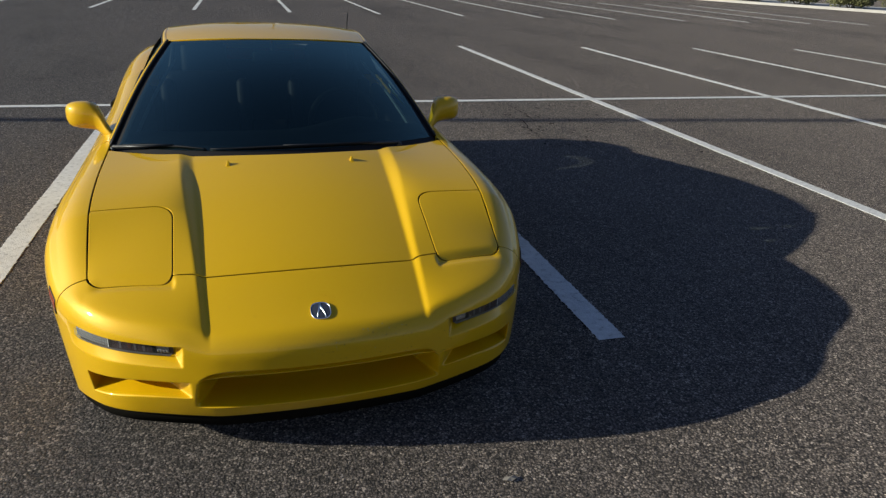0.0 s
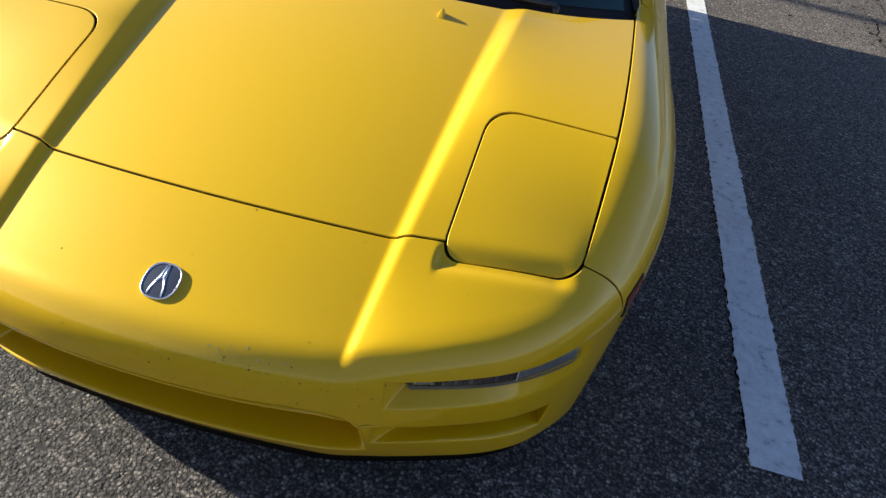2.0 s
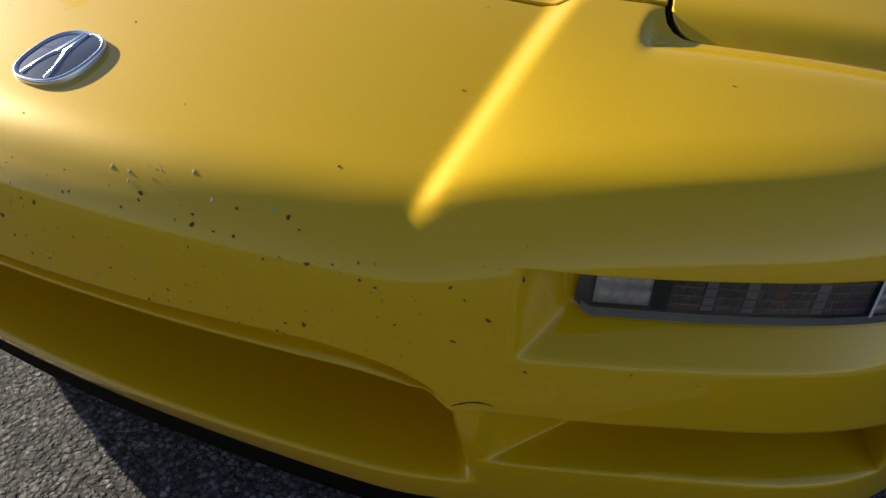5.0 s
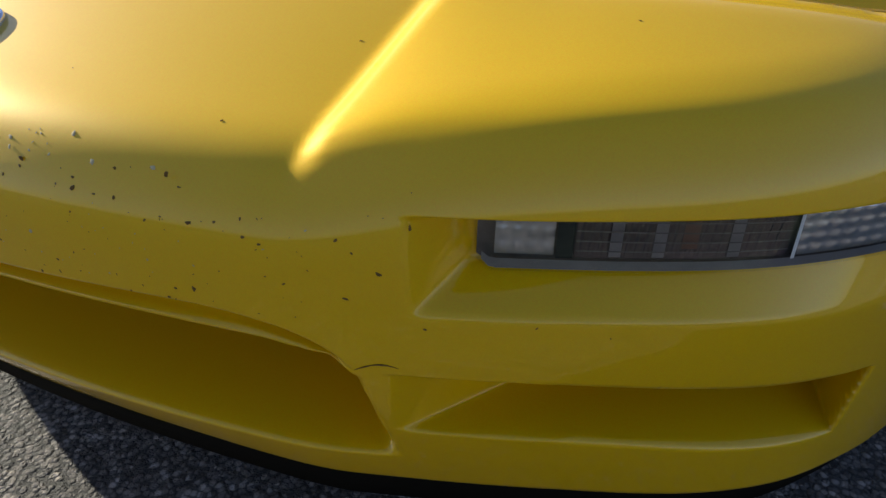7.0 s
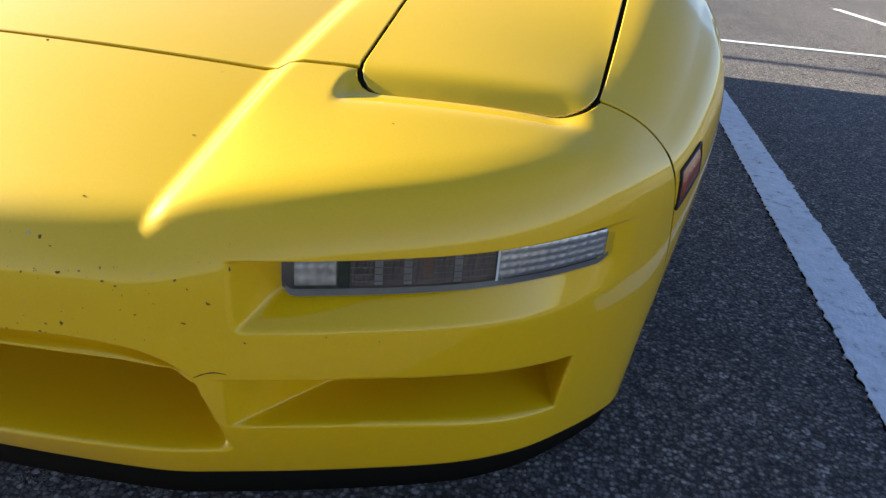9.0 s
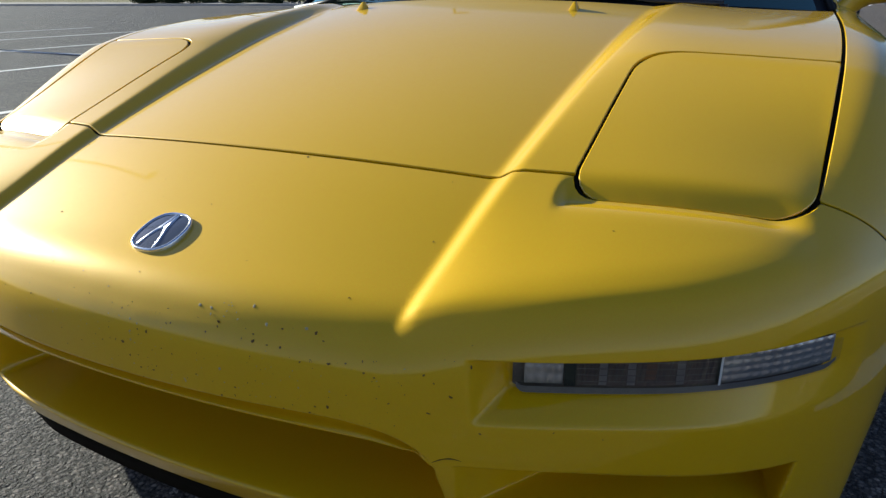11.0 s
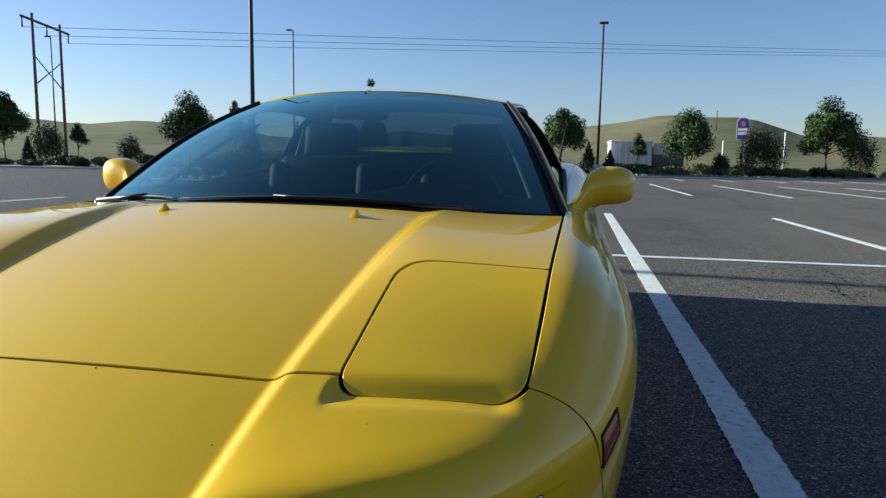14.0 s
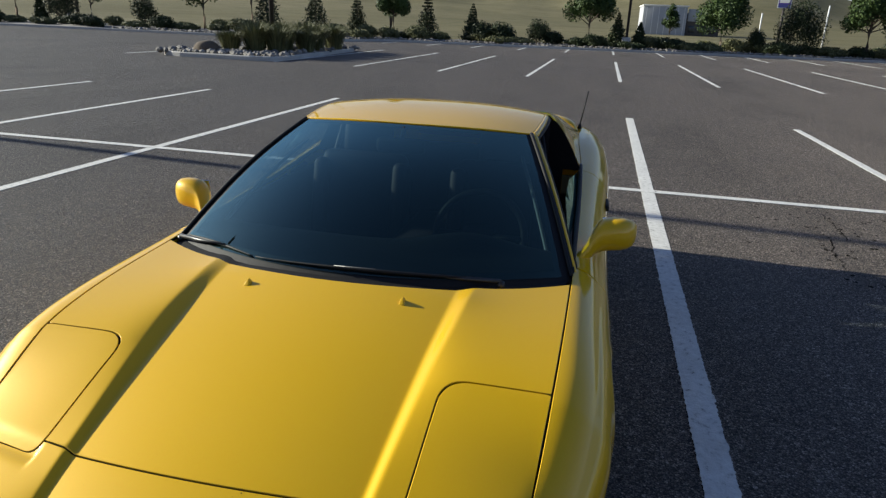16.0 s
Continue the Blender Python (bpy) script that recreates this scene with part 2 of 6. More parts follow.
def asphalt_material():
    m, nt, b = mat("asphalt")
    v = coords(nt)
    big, mid = noise_tex(nt, v, 0.35, 5, 0.6), noise_tex(nt, v, 6, 5, 0.6)
    wob = nt.nodes.new("ShaderNodeTexNoise")
    wob.inputs["Scale"].default_value, wob.inputs["Detail"].default_value = 160, 3
    nt.links.new(v, wob.inputs["Vector"])
    off = nt.nodes.new("ShaderNodeVectorMath")
    off.operation = "MULTIPLY_ADD"
    off.inputs[1].default_value = (.0045, .0045, .0045)
    nt.links.new(wob.outputs["Color"], off.inputs[0])
    nt.links.new(v, off.inputs[2])
    vor = nt.nodes.new("ShaderNodeTexVoronoi")
    vor.inputs["Scale"].default_value = 125
    nt.links.new(off.outputs[0], vor.inputs["Vector"])
    vor2 = nt.nodes.new("ShaderNodeTexVoronoi")
    vor2.inputs["Scale"].default_value = 70
    nt.links.new(off.outputs[0], vor2.inputs["Vector"])
    sep = nt.nodes.new("ShaderNodeSeparateColor")
    nt.links.new(vor.outputs["Color"], sep.inputs["Color"])
    sep2 = nt.nodes.new("ShaderNodeSeparateColor")
    nt.links.new(vor2.outputs["Color"], sep2.inputs["Color"])
    tar = ramp(nt, big, [(0.3, (0.116, 0.099, 0.086)), (0.7, (0.154, 0.132, 0.115))])
    stone = ramp(nt, sep.outputs["Red"], [(0.0, (0.050, 0.044, 0.040)), (0.4, (0.108, 0.094, 0.085)), (0.72, (0.180, 0.158, 0.142)), (0.90, (0.27, 0.24, 0.21)), (1.0, (0.46, 0.41, 0.36))])
    big_stone = ramp(nt, sep2.outputs["Green"], [(0.0, (0.030, 0.027, 0.025)), (0.6, (0.125, 0.110, 0.098)), (1.0, (0.40, 0.36, 0.32))])
    top = ramp(nt, sep2.outputs["Red"], [(0.84, (0, 0, 0)), (0.86, (1, 1, 1))])
    c = mixc(nt, 0.86, tar, stone)
    c = mixc(nt, top, c, big_stone)
    c = mixc(nt, ramp(nt, mid, [(0.4, (0, 0, 0)), (0.75, (0.25, 0.25, 0.25))]), c, (0.118, 0.102, 0.085))
    # darker in the gaps between the stones, lighter on their middles
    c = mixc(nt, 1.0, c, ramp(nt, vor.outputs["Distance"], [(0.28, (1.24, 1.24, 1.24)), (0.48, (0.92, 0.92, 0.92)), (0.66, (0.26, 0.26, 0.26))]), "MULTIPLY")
    # old stains and paler worn lanes, metres across
    blot = noise_tex(nt, coords(nt, (0.5, 0.16, 1)), 1.0, 6, 0.65)
    c = mixc(nt, 1.0, c, ramp(nt, blot, [(0.30, (0.90, 0.83, 0.78)), (0.48, (1.33, 1.24, 1.175)), (0.68, (1.53, 1.42, 1.335))]), "MULTIPLY")
    spots = noise_tex(nt, v, 2.1, 7, 0.75)
    c = mixc(nt, ramp(nt, spots, [(0.60, (0, 0, 0)), (0.72, (0.5, 0.5, 0.5))]), c, (0.045, 0.038, 0.034))
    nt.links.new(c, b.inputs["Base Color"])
    b.inputs["Roughness"].default_value = 0.82
    b.inputs["Diffuse Roughness"].default_value = 1.0
    b.inputs["Specular IOR Level"].default_value = 0.4
    # about half of the cells are stones that stand proud of a gritty binder
    grit = noise_tex(nt, v, 320, 4, 0.7)
    dome = ramp(nt, vor.outputs["Distance"], [(0.0, (1, 1, 1)), (0.42, (0.72, 0.72, 0.72)), (0.62, (0, 0, 0))])
    proud = ramp(nt, sep.outputs["Blue"], [(0.35, (0.18, 0.18, 0.18)), (0.60, (0.7, 0.7, 0.7)), (1.0, (1, 1, 1))])
    h = mixc(nt, 1.0, dome, proud, "MULTIPLY")
    h = mixc(nt, 0.25, h, grit)
    # wider hollows where the binder has worn away
    hollow = ramp(nt, noise_tex(nt, v, 48, 3, 0.6), [(0.30, (0, 0, 0)), (0.44, (1, 1, 1))])
    h = mixc(nt, 1.0, h, hollow, "MULTIPLY")
    n1 = bump(nt, b, h, 1.0, 0.023)
    dome2 = ramp(nt, vor2.outputs["Distance"], [(0.0, (1, 1, 1)), (0.6, (0, 0, 0))])
    bump(nt, b, dome2, 0.35, 0.008, n1)
    return m


def line_paint_material():
    m, nt, b = mat("worn_white_paint")
    v = coords(nt)
    n1, n2 = noise_tex(nt, v, 26, 6, 0.7), noise_tex(nt, v, 3, 4)
    c = ramp(nt, n1, [(0.30, (0.16, 0.15, 0.14)), (0.42, (0.60, 0.59, 0.56)), (0.7, (0.76, 0.75, 0.72))])
    c = mixc(nt, ramp(nt, n2, [(0.4, (0, 0, 0)), (0.8, (0.3, 0.3, 0.3))]), c, (0.36, 0.34, 0.31))
    nt.links.new(c, b.inputs["Base Color"])
    b.inputs["Roughness"].default_value = 0.8
    vor = nt.nodes.new("ShaderNodeTexVoronoi")
    vor.inputs["Scale"].default_value = 110
    nt.links.new(v, vor.inputs["Vector"])
    bump(nt, b, vor.outputs["Distance"], 0.5, 0.005)
    return m


def glass_material(name, tint, rough=0.0, reflect=0.05, steep=4.0):
    m, nt, b = mat(name)
    out = nt.nodes["Material Output"]
    nt.nodes.remove(b)
    tr, gl = nt.nodes.new("ShaderNodeBsdfTransparent"), nt.nodes.new("ShaderNodeBsdfGlossy")
    tr.inputs["Color"].default_value = (*tint, 1)
    gl.inputs["Roughness"].default_value = rough
    gl.inputs["Color"].default_value = (0.62, 1.0, 0.90, 1)
    # reflection rising towards grazing angles, alike on both faces of the pane
    lw = nt.nodes.new("ShaderNodeLayerWeight")
    lw.inputs["Blend"].default_value = 0.5
    pw = nt.nodes.new("ShaderNodeMath")
    pw.operation = "POWER"
    pw.inputs[1].default_value = steep
    nt.links.new(lw.outputs["Facing"], pw.inputs[0])
    fr = nt.nodes.new("ShaderNodeMapRange")
    fr.inputs["To Min"].default_value = reflect
    fr.inputs["To Max"].default_value = 1.0
    nt.links.new(pw.outputs[0], fr.inputs["Value"])
    mx = nt.nodes.new("ShaderNodeMixShader")
    nt.links.new(fr.outputs[0], mx.inputs[0])
    nt.links.new(tr.outputs[0], mx.inputs[1])
    nt.links.new(gl.outputs[0], mx.inputs[2])
    nt.links.new(mx.outputs[0], out.inputs["Surface"])
    return m


def leaf_material(name, a, b_):
    m, nt, b = mat(name)
    info = nt.nodes.new("ShaderNodeNewGeometry")
    c = ramp(nt, info.outputs["Random Per Island"], [(0.0, a), (1.0, b_)])
    n = noise_tex(nt, coords(nt), 1.2, 3)
    c = mixc(nt, ramp(nt, n, [(0.35, (0, 0, 0)), (0.7, (0.5, 0.5, 0.5))]), c, tuple(x * 0.55 for x in a))
    nt.links.new(c, b.inputs["Base Color"])
    b.inputs["Roughness"].default_value = 0.6
    b.inputs["Specular IOR Level"].default_value = 0.2
    b.inputs["Subsurface Weight"].default_value = 0.0
    return m


def grass_ground_material():
    m, nt, b = mat("dry_grass")
    v = coords(nt)
    big, mid, fine = noise_tex(nt, v, 0.012, 6, 0.6), noise_tex(nt, v, 0.12, 5), noise_tex(nt, v, 4.0, 6, 0.7)
    c = ramp(nt, big, [(0.30, (0.115, 0.105, 0.052)), (0.5, (0.19, 0.168, 0.092)), (0.7, (0.265, 0.23, 0.138))])
    c = mixc(nt, ramp(nt, mid, [(0.45, (0, 0, 0)), (0.7, (0.6, 0.6, 0.6))]), c, (0.085, 0.088, 0.042))
    c = mixc(nt, 0.35, c, ramp(nt, fine, [(0.3, (0.075, 0.07, 0.035)), (0.7, (0.22, 0.195, 0.115))]))
    nt.links.new(c, b.inputs["Base Color"])
    b.inputs["Roughness"].default_value = 0.95
    b.inputs["Specular IOR Level"].default_value = 0.1
    bump(nt, b, fine, 0.6, 0.2)
    return m


PAINT = paint_material()
ASPHALT = asphalt_material()
LINE = line_paint_material()
WINDSHIELD = glass_material("windshield_glass", (0.34, 0.46, 0.48), reflect=0.065, steep=2.7)
LOWERED = glass_material("lowered_glass", (0.20, 0.26, 0.30), reflect=0.42)
TINT = glass_material("side_glass", (0.80, 0.85, 0.86))
REAR_GLASS = glass_material("rear_glass", (0.20, 0.26, 0.29))
LENS = glass_material("lens_glass", (0.86, 0.86, 0.86), 0.03, 0.035)
BLACK = plain("black_plastic", (0.010, 0.010, 0.011), 0.6, bumps=0.15, spec=0.25)
GLOSS_BLACK = plain("worn_gloss_black", (0.014, 0.014, 0.015), 0.42, grain=0.3, scale=60)
RUBBER = plain("tyre_rubber", (0.020, 0.020, 0.020), 0.8, bumps=0.3)
# darkened yellow-brown for the shade deep in the mouth and ducts
RECESS_SHADE = plain("recess_shade", (0.085, 0.055, 0.006), 0.6)
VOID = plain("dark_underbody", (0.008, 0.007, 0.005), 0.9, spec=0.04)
SOFT_CHROME = plain("worn_chrome", (0.78, 0.78, 0.79), 0.24, 1.0, grain=0.03)
CHROME = plain("chrome", (0.75, 0.75, 0.76), 0.08, 1.0, grain=0.03)
ALLOY = plain("alloy", (0.55, 0.55, 0.56), 0.28, 1.0, grain=0.05)
BADGE = plain("badge_face", (0.050, 0.056, 0.072), 0.22, grain=0.2, coat=1.0)
PILLAR_TRIM = plain("grey_pillar_trim", (0.16, 0.165, 0.155), 0.5, grain=0.2)
LEATHER = plain("black_leather", (0.006, 0.006, 0.007), 0.6, bumps=0.25, scale=120, spec=0.12)
DASH = plain("dashboard_vinyl", (0.005, 0.005, 0.006), 0.75, bumps=0.25, scale=160, spec=0.12)
REFLECTOR = plain("lamp_reflector", (0.46, 0.46, 0.47), 0.26, 0.65, grain=0.3, scale=70, bumps=0.1)
LAMP_DARK = plain("lamp_smoked", (0.10, 0.082, 0.078), 0.25, 0.2, grain=0.4, scale=60)
LAMP_GREY = plain("lamp_grey", (0.17, 0.15, 0.155), 0.25, 0.4, grain=0.35, scale=90)
LAMP_FLUTE = plain("lamp_flute", (0.12, 0.085, 0.085), 0.2, 0.35, grain=0.5, scale=24)
LAMP_SHIELD = plain("lamp_shield", (0.17, 0.15, 0.155), 0.4, 0.3, grain=0.5, scale=80)
LENS_RIM = plain("lens_rim", (0.17, 0.165, 0.165), 0.3, 0.2, grain=0.2, scale=90)
DARK_AMBER = plain("bulb_amber", (0.10, 0.036, 0.026), 0.3, coat=0.4)
AMBER = plain("amber_lens", (0.26, 0.045, 0.014), 0.25, coat=0.6)
RED = plain("red_lens", (0.30, 0.01, 0.01), 0.2, coat=0.6)
DIRT = plain("dried_specks", (0.15, 0.085, 0.028), 0.95, spec=0.05)
PALE_DIRT = plain("pale_specks", (0.46, 0.37, 0.20), 0.9)
CONCRETE = plain("kerb_concrete", (0.42, 0.40, 0.37), 0.9, grain=0.18, scale=14, bumps=0.3)
STONES_LOOSE = leaf_material("pale_stones", (0.11, 0.10, 0.09), (0.34, 0.315, 0.285))
STONES = plain("river_stones", (0.19, 0.172, 0.152), 0.9, grain=0.45, scale=6)
BARK = plain("bark", (0.10, 0.075, 0.055), 0.95, grain=0.4, scale=30, bumps=0.6)
LEAF = leaf_material("tree_leaves", (0.022, 0.046, 0.012), (0.075, 0.115, 0.030))
LEAF_DARK = leaf_material("shrub_leaves", (0.018, 0.030, 0.012), (0.050, 0.065, 0.025))
LEAF_GREY = leaf_material("grass_blades", (0.075, 0.085, 0.035), (0.20, 0.195, 0.09))
GRASS = grass_ground_material()
POLE = plain("pole_bronze", (0.045, 0.038, 0.034), 0.6, 0.3)
WOOD = plain("weathered_wood", (0.12, 0.10, 0.08), 0.9, grain=0.3, scale=12)
WHITE = plain("white_paint", (0.72, 0.72, 0.70), 0.6, grain=0.06, scale=3)
WALL_GREY = plain("building_panel", (0.36, 0.37, 0.39), 0.7, grain=0.08, scale=2)
DARK_PANEL = plain("dark_panel", (0.07, 0.06, 0.055), 0.6, grain=0.1, scale=2)
PURPLE = plain("sign_purple", (0.085, 0.04, 0.26), 0.4, grain=0.05)
SIGN_BLUE = plain("sign_blue", (0.045, 0.05, 0.22), 0.4, grain=0.05)
PINK = plain("sign_pink", (0.55, 0.10, 0.25), 0.4, grain=0.05)
TINT_SOLID = plain("dark_window", (0.03, 0.035, 0.04), 0.1, grain=0.1)

# ---- the ground: one sheet to the horizon, hills to the north ----
def terrain(x, y):
    """Height of the land beyond the car park."""
    r = np.hypot(x, y)
    az = np.degrees(np.arctan2(x, y))
    ridge = 0.0405 + 0.0025 * np.sin(az * 0.35) + 0.002 * np.sin(az * 0.9 + 1)
    peak = 0.0245 * np.exp(-((az - 11.5) / np.where(az < 11.5, 7.0, 5.0)) ** 2) + 0.008 * np.exp(-((az - 5) / 5) ** 2) - 0.009 * ss((az - 12) / 8)
    front = 0.010 * ss((r - 90) / 120) * r + np.clip(ridge + peak - 0.010, 0, 1) * ss((r - 190) / 300) * np.minimum(r, 620)
    rolls = 1.3 * np.sin(x * 0.021 + 0.8) * np.cos(y * 0.017) * ss((r - 110) / 150) + 2.4 * np.sin(x * 0.009 + y * 0.012) * ss((r - 200) / 200)
    rolls = rolls + 0.9 * np.sin(x * 0.047 + 1.7 * np.sin(y * 0.02)) * np.sin(y * 0.031 + 0.5) * ss((r - 180) / 150)
    back = ss((y + 20) / 80)
    return (front + rolls) * back * ss((y - 58) / 40) - 0.03


def build_ground():
    rad = np.concatenate([[0.0], np.geomspace(6, 4200, 110)])
    ang = np.radians(np.linspace(0, 360, 241))
    R, A = np.meshgrid(rad, ang, indexing="ij")
    X, Y = R * np.sin(A), 20 + R * np.cos(A)
    Z = terrain(X, Y)
    bm = grid_bm(np.stack([X, Y, Z], -1))
    bmesh.ops.remove_doubles(bm, verts=bm.verts, dist=0.001)
    bmesh.ops.recalc_face_normals(bm, faces=bm.faces)
    ob = part("ground", bm, GRASS, smooth=True)
    tagged(ob, "dry rolling grassland round the car park", "ground", kind="structure")
    if ob.data.polygons[len(ob.data.polygons) // 2].normal.z < 0:
        ob.data.flip_normals()


def build_lot():
    P = np.zeros((3, 3, 3))
    for i, y in enumerate((-60, 0, 56)):
        for j, x in enumerate((-75, 0, 60)):
            P[i, j] = (x, y, 0)
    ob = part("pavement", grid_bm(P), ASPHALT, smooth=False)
    tagged(ob, "worn grey asphalt of a large empty car park", "asphalt", kind="structure")


GRID_X, STALL, TURN_LOT = 1.432, 2.80, -0.016


def lot_point(k, y):
    """A point on painted line k at y metres along it."""
    dx, dy = k * STALL, y - 6.29
    c, s = math.cos(TURN_LOT), math.sin(TURN_LOT)
    return (GRID_X + dx * c - dy * s, 6.29 + dx * s + dy * c)


def painted_line(a, b, width, seed, fine=False, lift=0.0, tar=False):
    """A worn painted stripe with ragged edges, a few millimetres thick."""
    rng = np.random.default_rng(seed)
    a, b = np.array(a), np.array(b)
    L = np.linalg.norm(b - a)
    n = min(max(8, int(L / (0.009 if fine else 0.03))), 1300)
    d = (b - a) / L
    q = np.array([-d[1], d[0]])
    t = np.linspace(0, 1, n)
    rag = [np.convolve(rng.normal(0, 1, n + 4), np.ones(3) / 3, "same")[2:-2] * (0.0065 if fine else 0.006) for _ in range(2)]
    P = np.zeros((n, 4, 3))
    for j, (off, z) in enumerate(((-0.5, 0.0005), (-0.5, 0.004), (0.5, 0.004), (0.5, 0.0005))):
        e = rag[0] if off < 0 else rag[1]
        o = off * width + np.where(off < 0, -1, 1) * np.abs(e)
        P[:, j, :2] = a + np.outer(t * L, d) + np.outer(o, q)
        P[:, j, 2] = z + lift
    bm = grid_bm(P)
    bm.normal_update()
    if sum(f.normal.z for f in bm.faces) < 0:
        bmesh.ops.reverse_faces(bm, faces=bm.faces[:])
    if tar:
        tagged(part("tar_edge", bm, VOID, smooth=False), "ragged black tar edge beside the painted line", "tar edge", kind="structure")
        return
    ob = part("painted_line", bm, LINE, smooth=False)
    tagged(ob, "worn white painted parking line on asphalt", "parking line", "parking lines", "structure")


def build_lines():
    for k in range(-6, 9):
        painted_line(lot_point(k, 0.69), lot_point(k, 12.12), 0.124 if k in (-1, 0) else 0.105, 10 + k, k in (-1, 0))
        painted_line(lot_point(k, 20.7), lot_point(k, 32.6), 0.105, 40 + k)
        painted_line(lot_point(k, 41.0), lot_point(k, 50.5), 0.105, 70 + k)
    a, b = lot_point(0, 0.72), lot_point(0, 5.6)
    painted_line((a[0] - .006, a[1]), (b[0] - .005, b[1]), 0.114, 91, True, -0.0016, True)
    painted_line(lot_point(-6, 6.29), lot_point(8, 6.29), 0.105, 5, True, 0.0025)
    painted_line(lot_point(-6, 45.9), lot_point(8, 45.9), 0.105, 7, False, 0.004)


build_ground()
build_lot()
build_lines()


def asphalt_marks():
    """Cracks, a pale leaf and a chalk mark on the asphalt."""
    rng = np.random.default_rng(31)
    for a, b, w in (((2.75, 5.45), (2.64, 4.3), .010), ((2.97, 6.25), (2.92, 4.75), .008), ((3.6, 6.1), (5.6, 5.75), .007), ((-3.2, 8.5), (-2.1, 7.9), .007)):
        a, b = np.array(a), np.array(b)
        n = 46
        d = (b - a) / np.linalg.norm(b - a)
        q = np.array([-d[1], d[0]])
        wob = np.cumsum(rng.normal(0, .010, n))
        wob -= np.linspace(0, wob[-1], n)
        P = np.zeros((n, 2, 3))
        for i, t in enumerate(np.linspace(0, 1, n)):
            c = a + (b - a) * t + q * wob[i]
            h = .55 * w * max(.15, math.sin(math.pi * min(1, t * 1.02)) ** .5 * rng.uniform(.4, 1.3))
            P[i, 0], P[i, 1] = (*(c - q * h), .0022), (*(c + q * h), .0022)
        tagged(part("crack", grid_bm(P), VOID, smooth=False), "thin dark crack in the asphalt", "crack", "cracks in the asphalt", "structure")
    bm = bmesh.new()
    for _ in range(130):
        c = np.array([3.0, 5.2]) + rng.normal(0, 1, 2) * (.35, .7)
        r = rng.uniform(.006, .022)
        vs = [bm.verts.new((c[0] + r * math.cos(k * 1.05 + .2) * rng.uniform(.6, 1.2), c[1] + r * math.sin(k * 1.05 + .2) * rng.uniform(.6, 1.2), .003)) for k in range(6)]
        bm.faces.new(vs)
    tagged(part("loose_crumbs", bm, VOID, smooth=False), "dark crumbs of broken asphalt", "crumbs", kind="stuff")
    bm = bmesh.new()
    vs = [bm.verts.new((.55 + .022 * math.cos(k * .785) * (1.3 if k % 4 == 0 else 1), -.04 + .012 * math.sin(k * .785), .006 + .004 * (k % 2))) for k in range(8)]
    top = bm.verts.new((.55, -.04, .014))
    for k in range(8):
        bm.faces.new((vs[k], vs[(k + 1) % 8], top))
    tagged(part("fallen_leaf", bm, STONES, smooth=False), "small pale curled leaf lying on asphalt", "leaf")


asphalt_marks()

# ---- the car: shared shape ----
PLAN = [(0, .215), (.03, .2151), (.08, .2166), (.15, .221), (.3, .244), (.42, .280), (.52, .322), (.62, .378), (.70, .452), (.76, .54), (.80, .64), (.825, .75),
        (.842, .88), (.850, 1.05), (.850, 1.4), (.845, 2.0), (.85, 2.7), (.865, 3.4), (.855, 4.0), (.82, 4.3), (.72, 4.44), (.4, 4.50), (0, 4.52)]
_w = np.concatenate([[0], np.cumsum([math.dist(a, b) for a, b in zip(PLAN, PLAN[1:])])])
plan_x, plan_y = curve(list(zip(_w, [p[0] for p in PLAN]))), curve(list(zip(_w, [p[1] for p in PLAN])))
W_END = _w[-1]
w_of_y = curve([(y, w) for w, (x, y) in zip(_w, PLAN)])
w_of_x = curve([(x, w) for w, (x, y) in zip(_w[:14], PLAN[:14])])
_dense = np.linspace(0, W_END, 500)
OUT_PTS = np.stack([plan_x(_dense), plan_y(_dense)], 1)

mid_h = curve([(.15, .440), (.22, .476), (.3, .504), (.484, .575), (.65, .626), (.84, .676), (1.0, .713), (1.2, .750), (1.29, .764), (1.6, .787), (2.4, .82), (3.4, .89), (4.2, .925), (4.6, .91)])
side_h = curve([(.20, .455), (.325, .492), (.42, .521), (.5, .546), (.58, .574), (.7, .618), (.84, .668), (.873, .680), (1.0, .704), (1.2, .723), (1.58, .738), (2.4, .785), (3.2, .855), (3.8, .89), (4.5, .875)])
step_h = curve([(.2, .0085), (.3, .0090), (.42, .0100), (.6, .0135), (.8, .0190), (1.0, .0225), (1.25, .012), (1.42, 0)])
sill_z = curve([(.2, .170), (.3, .171), (.45, .166), (.6, .145), (.75, .127), (1.0, .13), (2.0, .15), (3.4, .16), (4.2, .22), (4.55, .26)])


def outline_distance(a, y):
    """Distance in plan from the car's outline."""
    p = np.stack([a.ravel(), y.ravel()], 1)
    d = np.full(len(p), 9.0)
    for i in range(0, len(p), 2000):
        q = p[i:i + 2000]
        j = np.clip(((q[:, None, :] - OUT_PTS[None]) ** 2).sum(-1).argmin(1), 1, len(OUT_PTS) - 2)
        best = np.full(len(q), 9.0)
        for a0, b0 in ((OUT_PTS[j - 1], OUT_PTS[j]), (OUT_PTS[j], OUT_PTS[j + 1])):
            e = b0 - a0
            f = np.clip(((q - a0) * e).sum(1) / (e * e).sum(1), 0, 1)
            best = np.minimum(best, np.linalg.norm(q - a0 - e * f[:, None], axis=1))
        d[i:i + 2000] = best
    return d.reshape(a.shape)


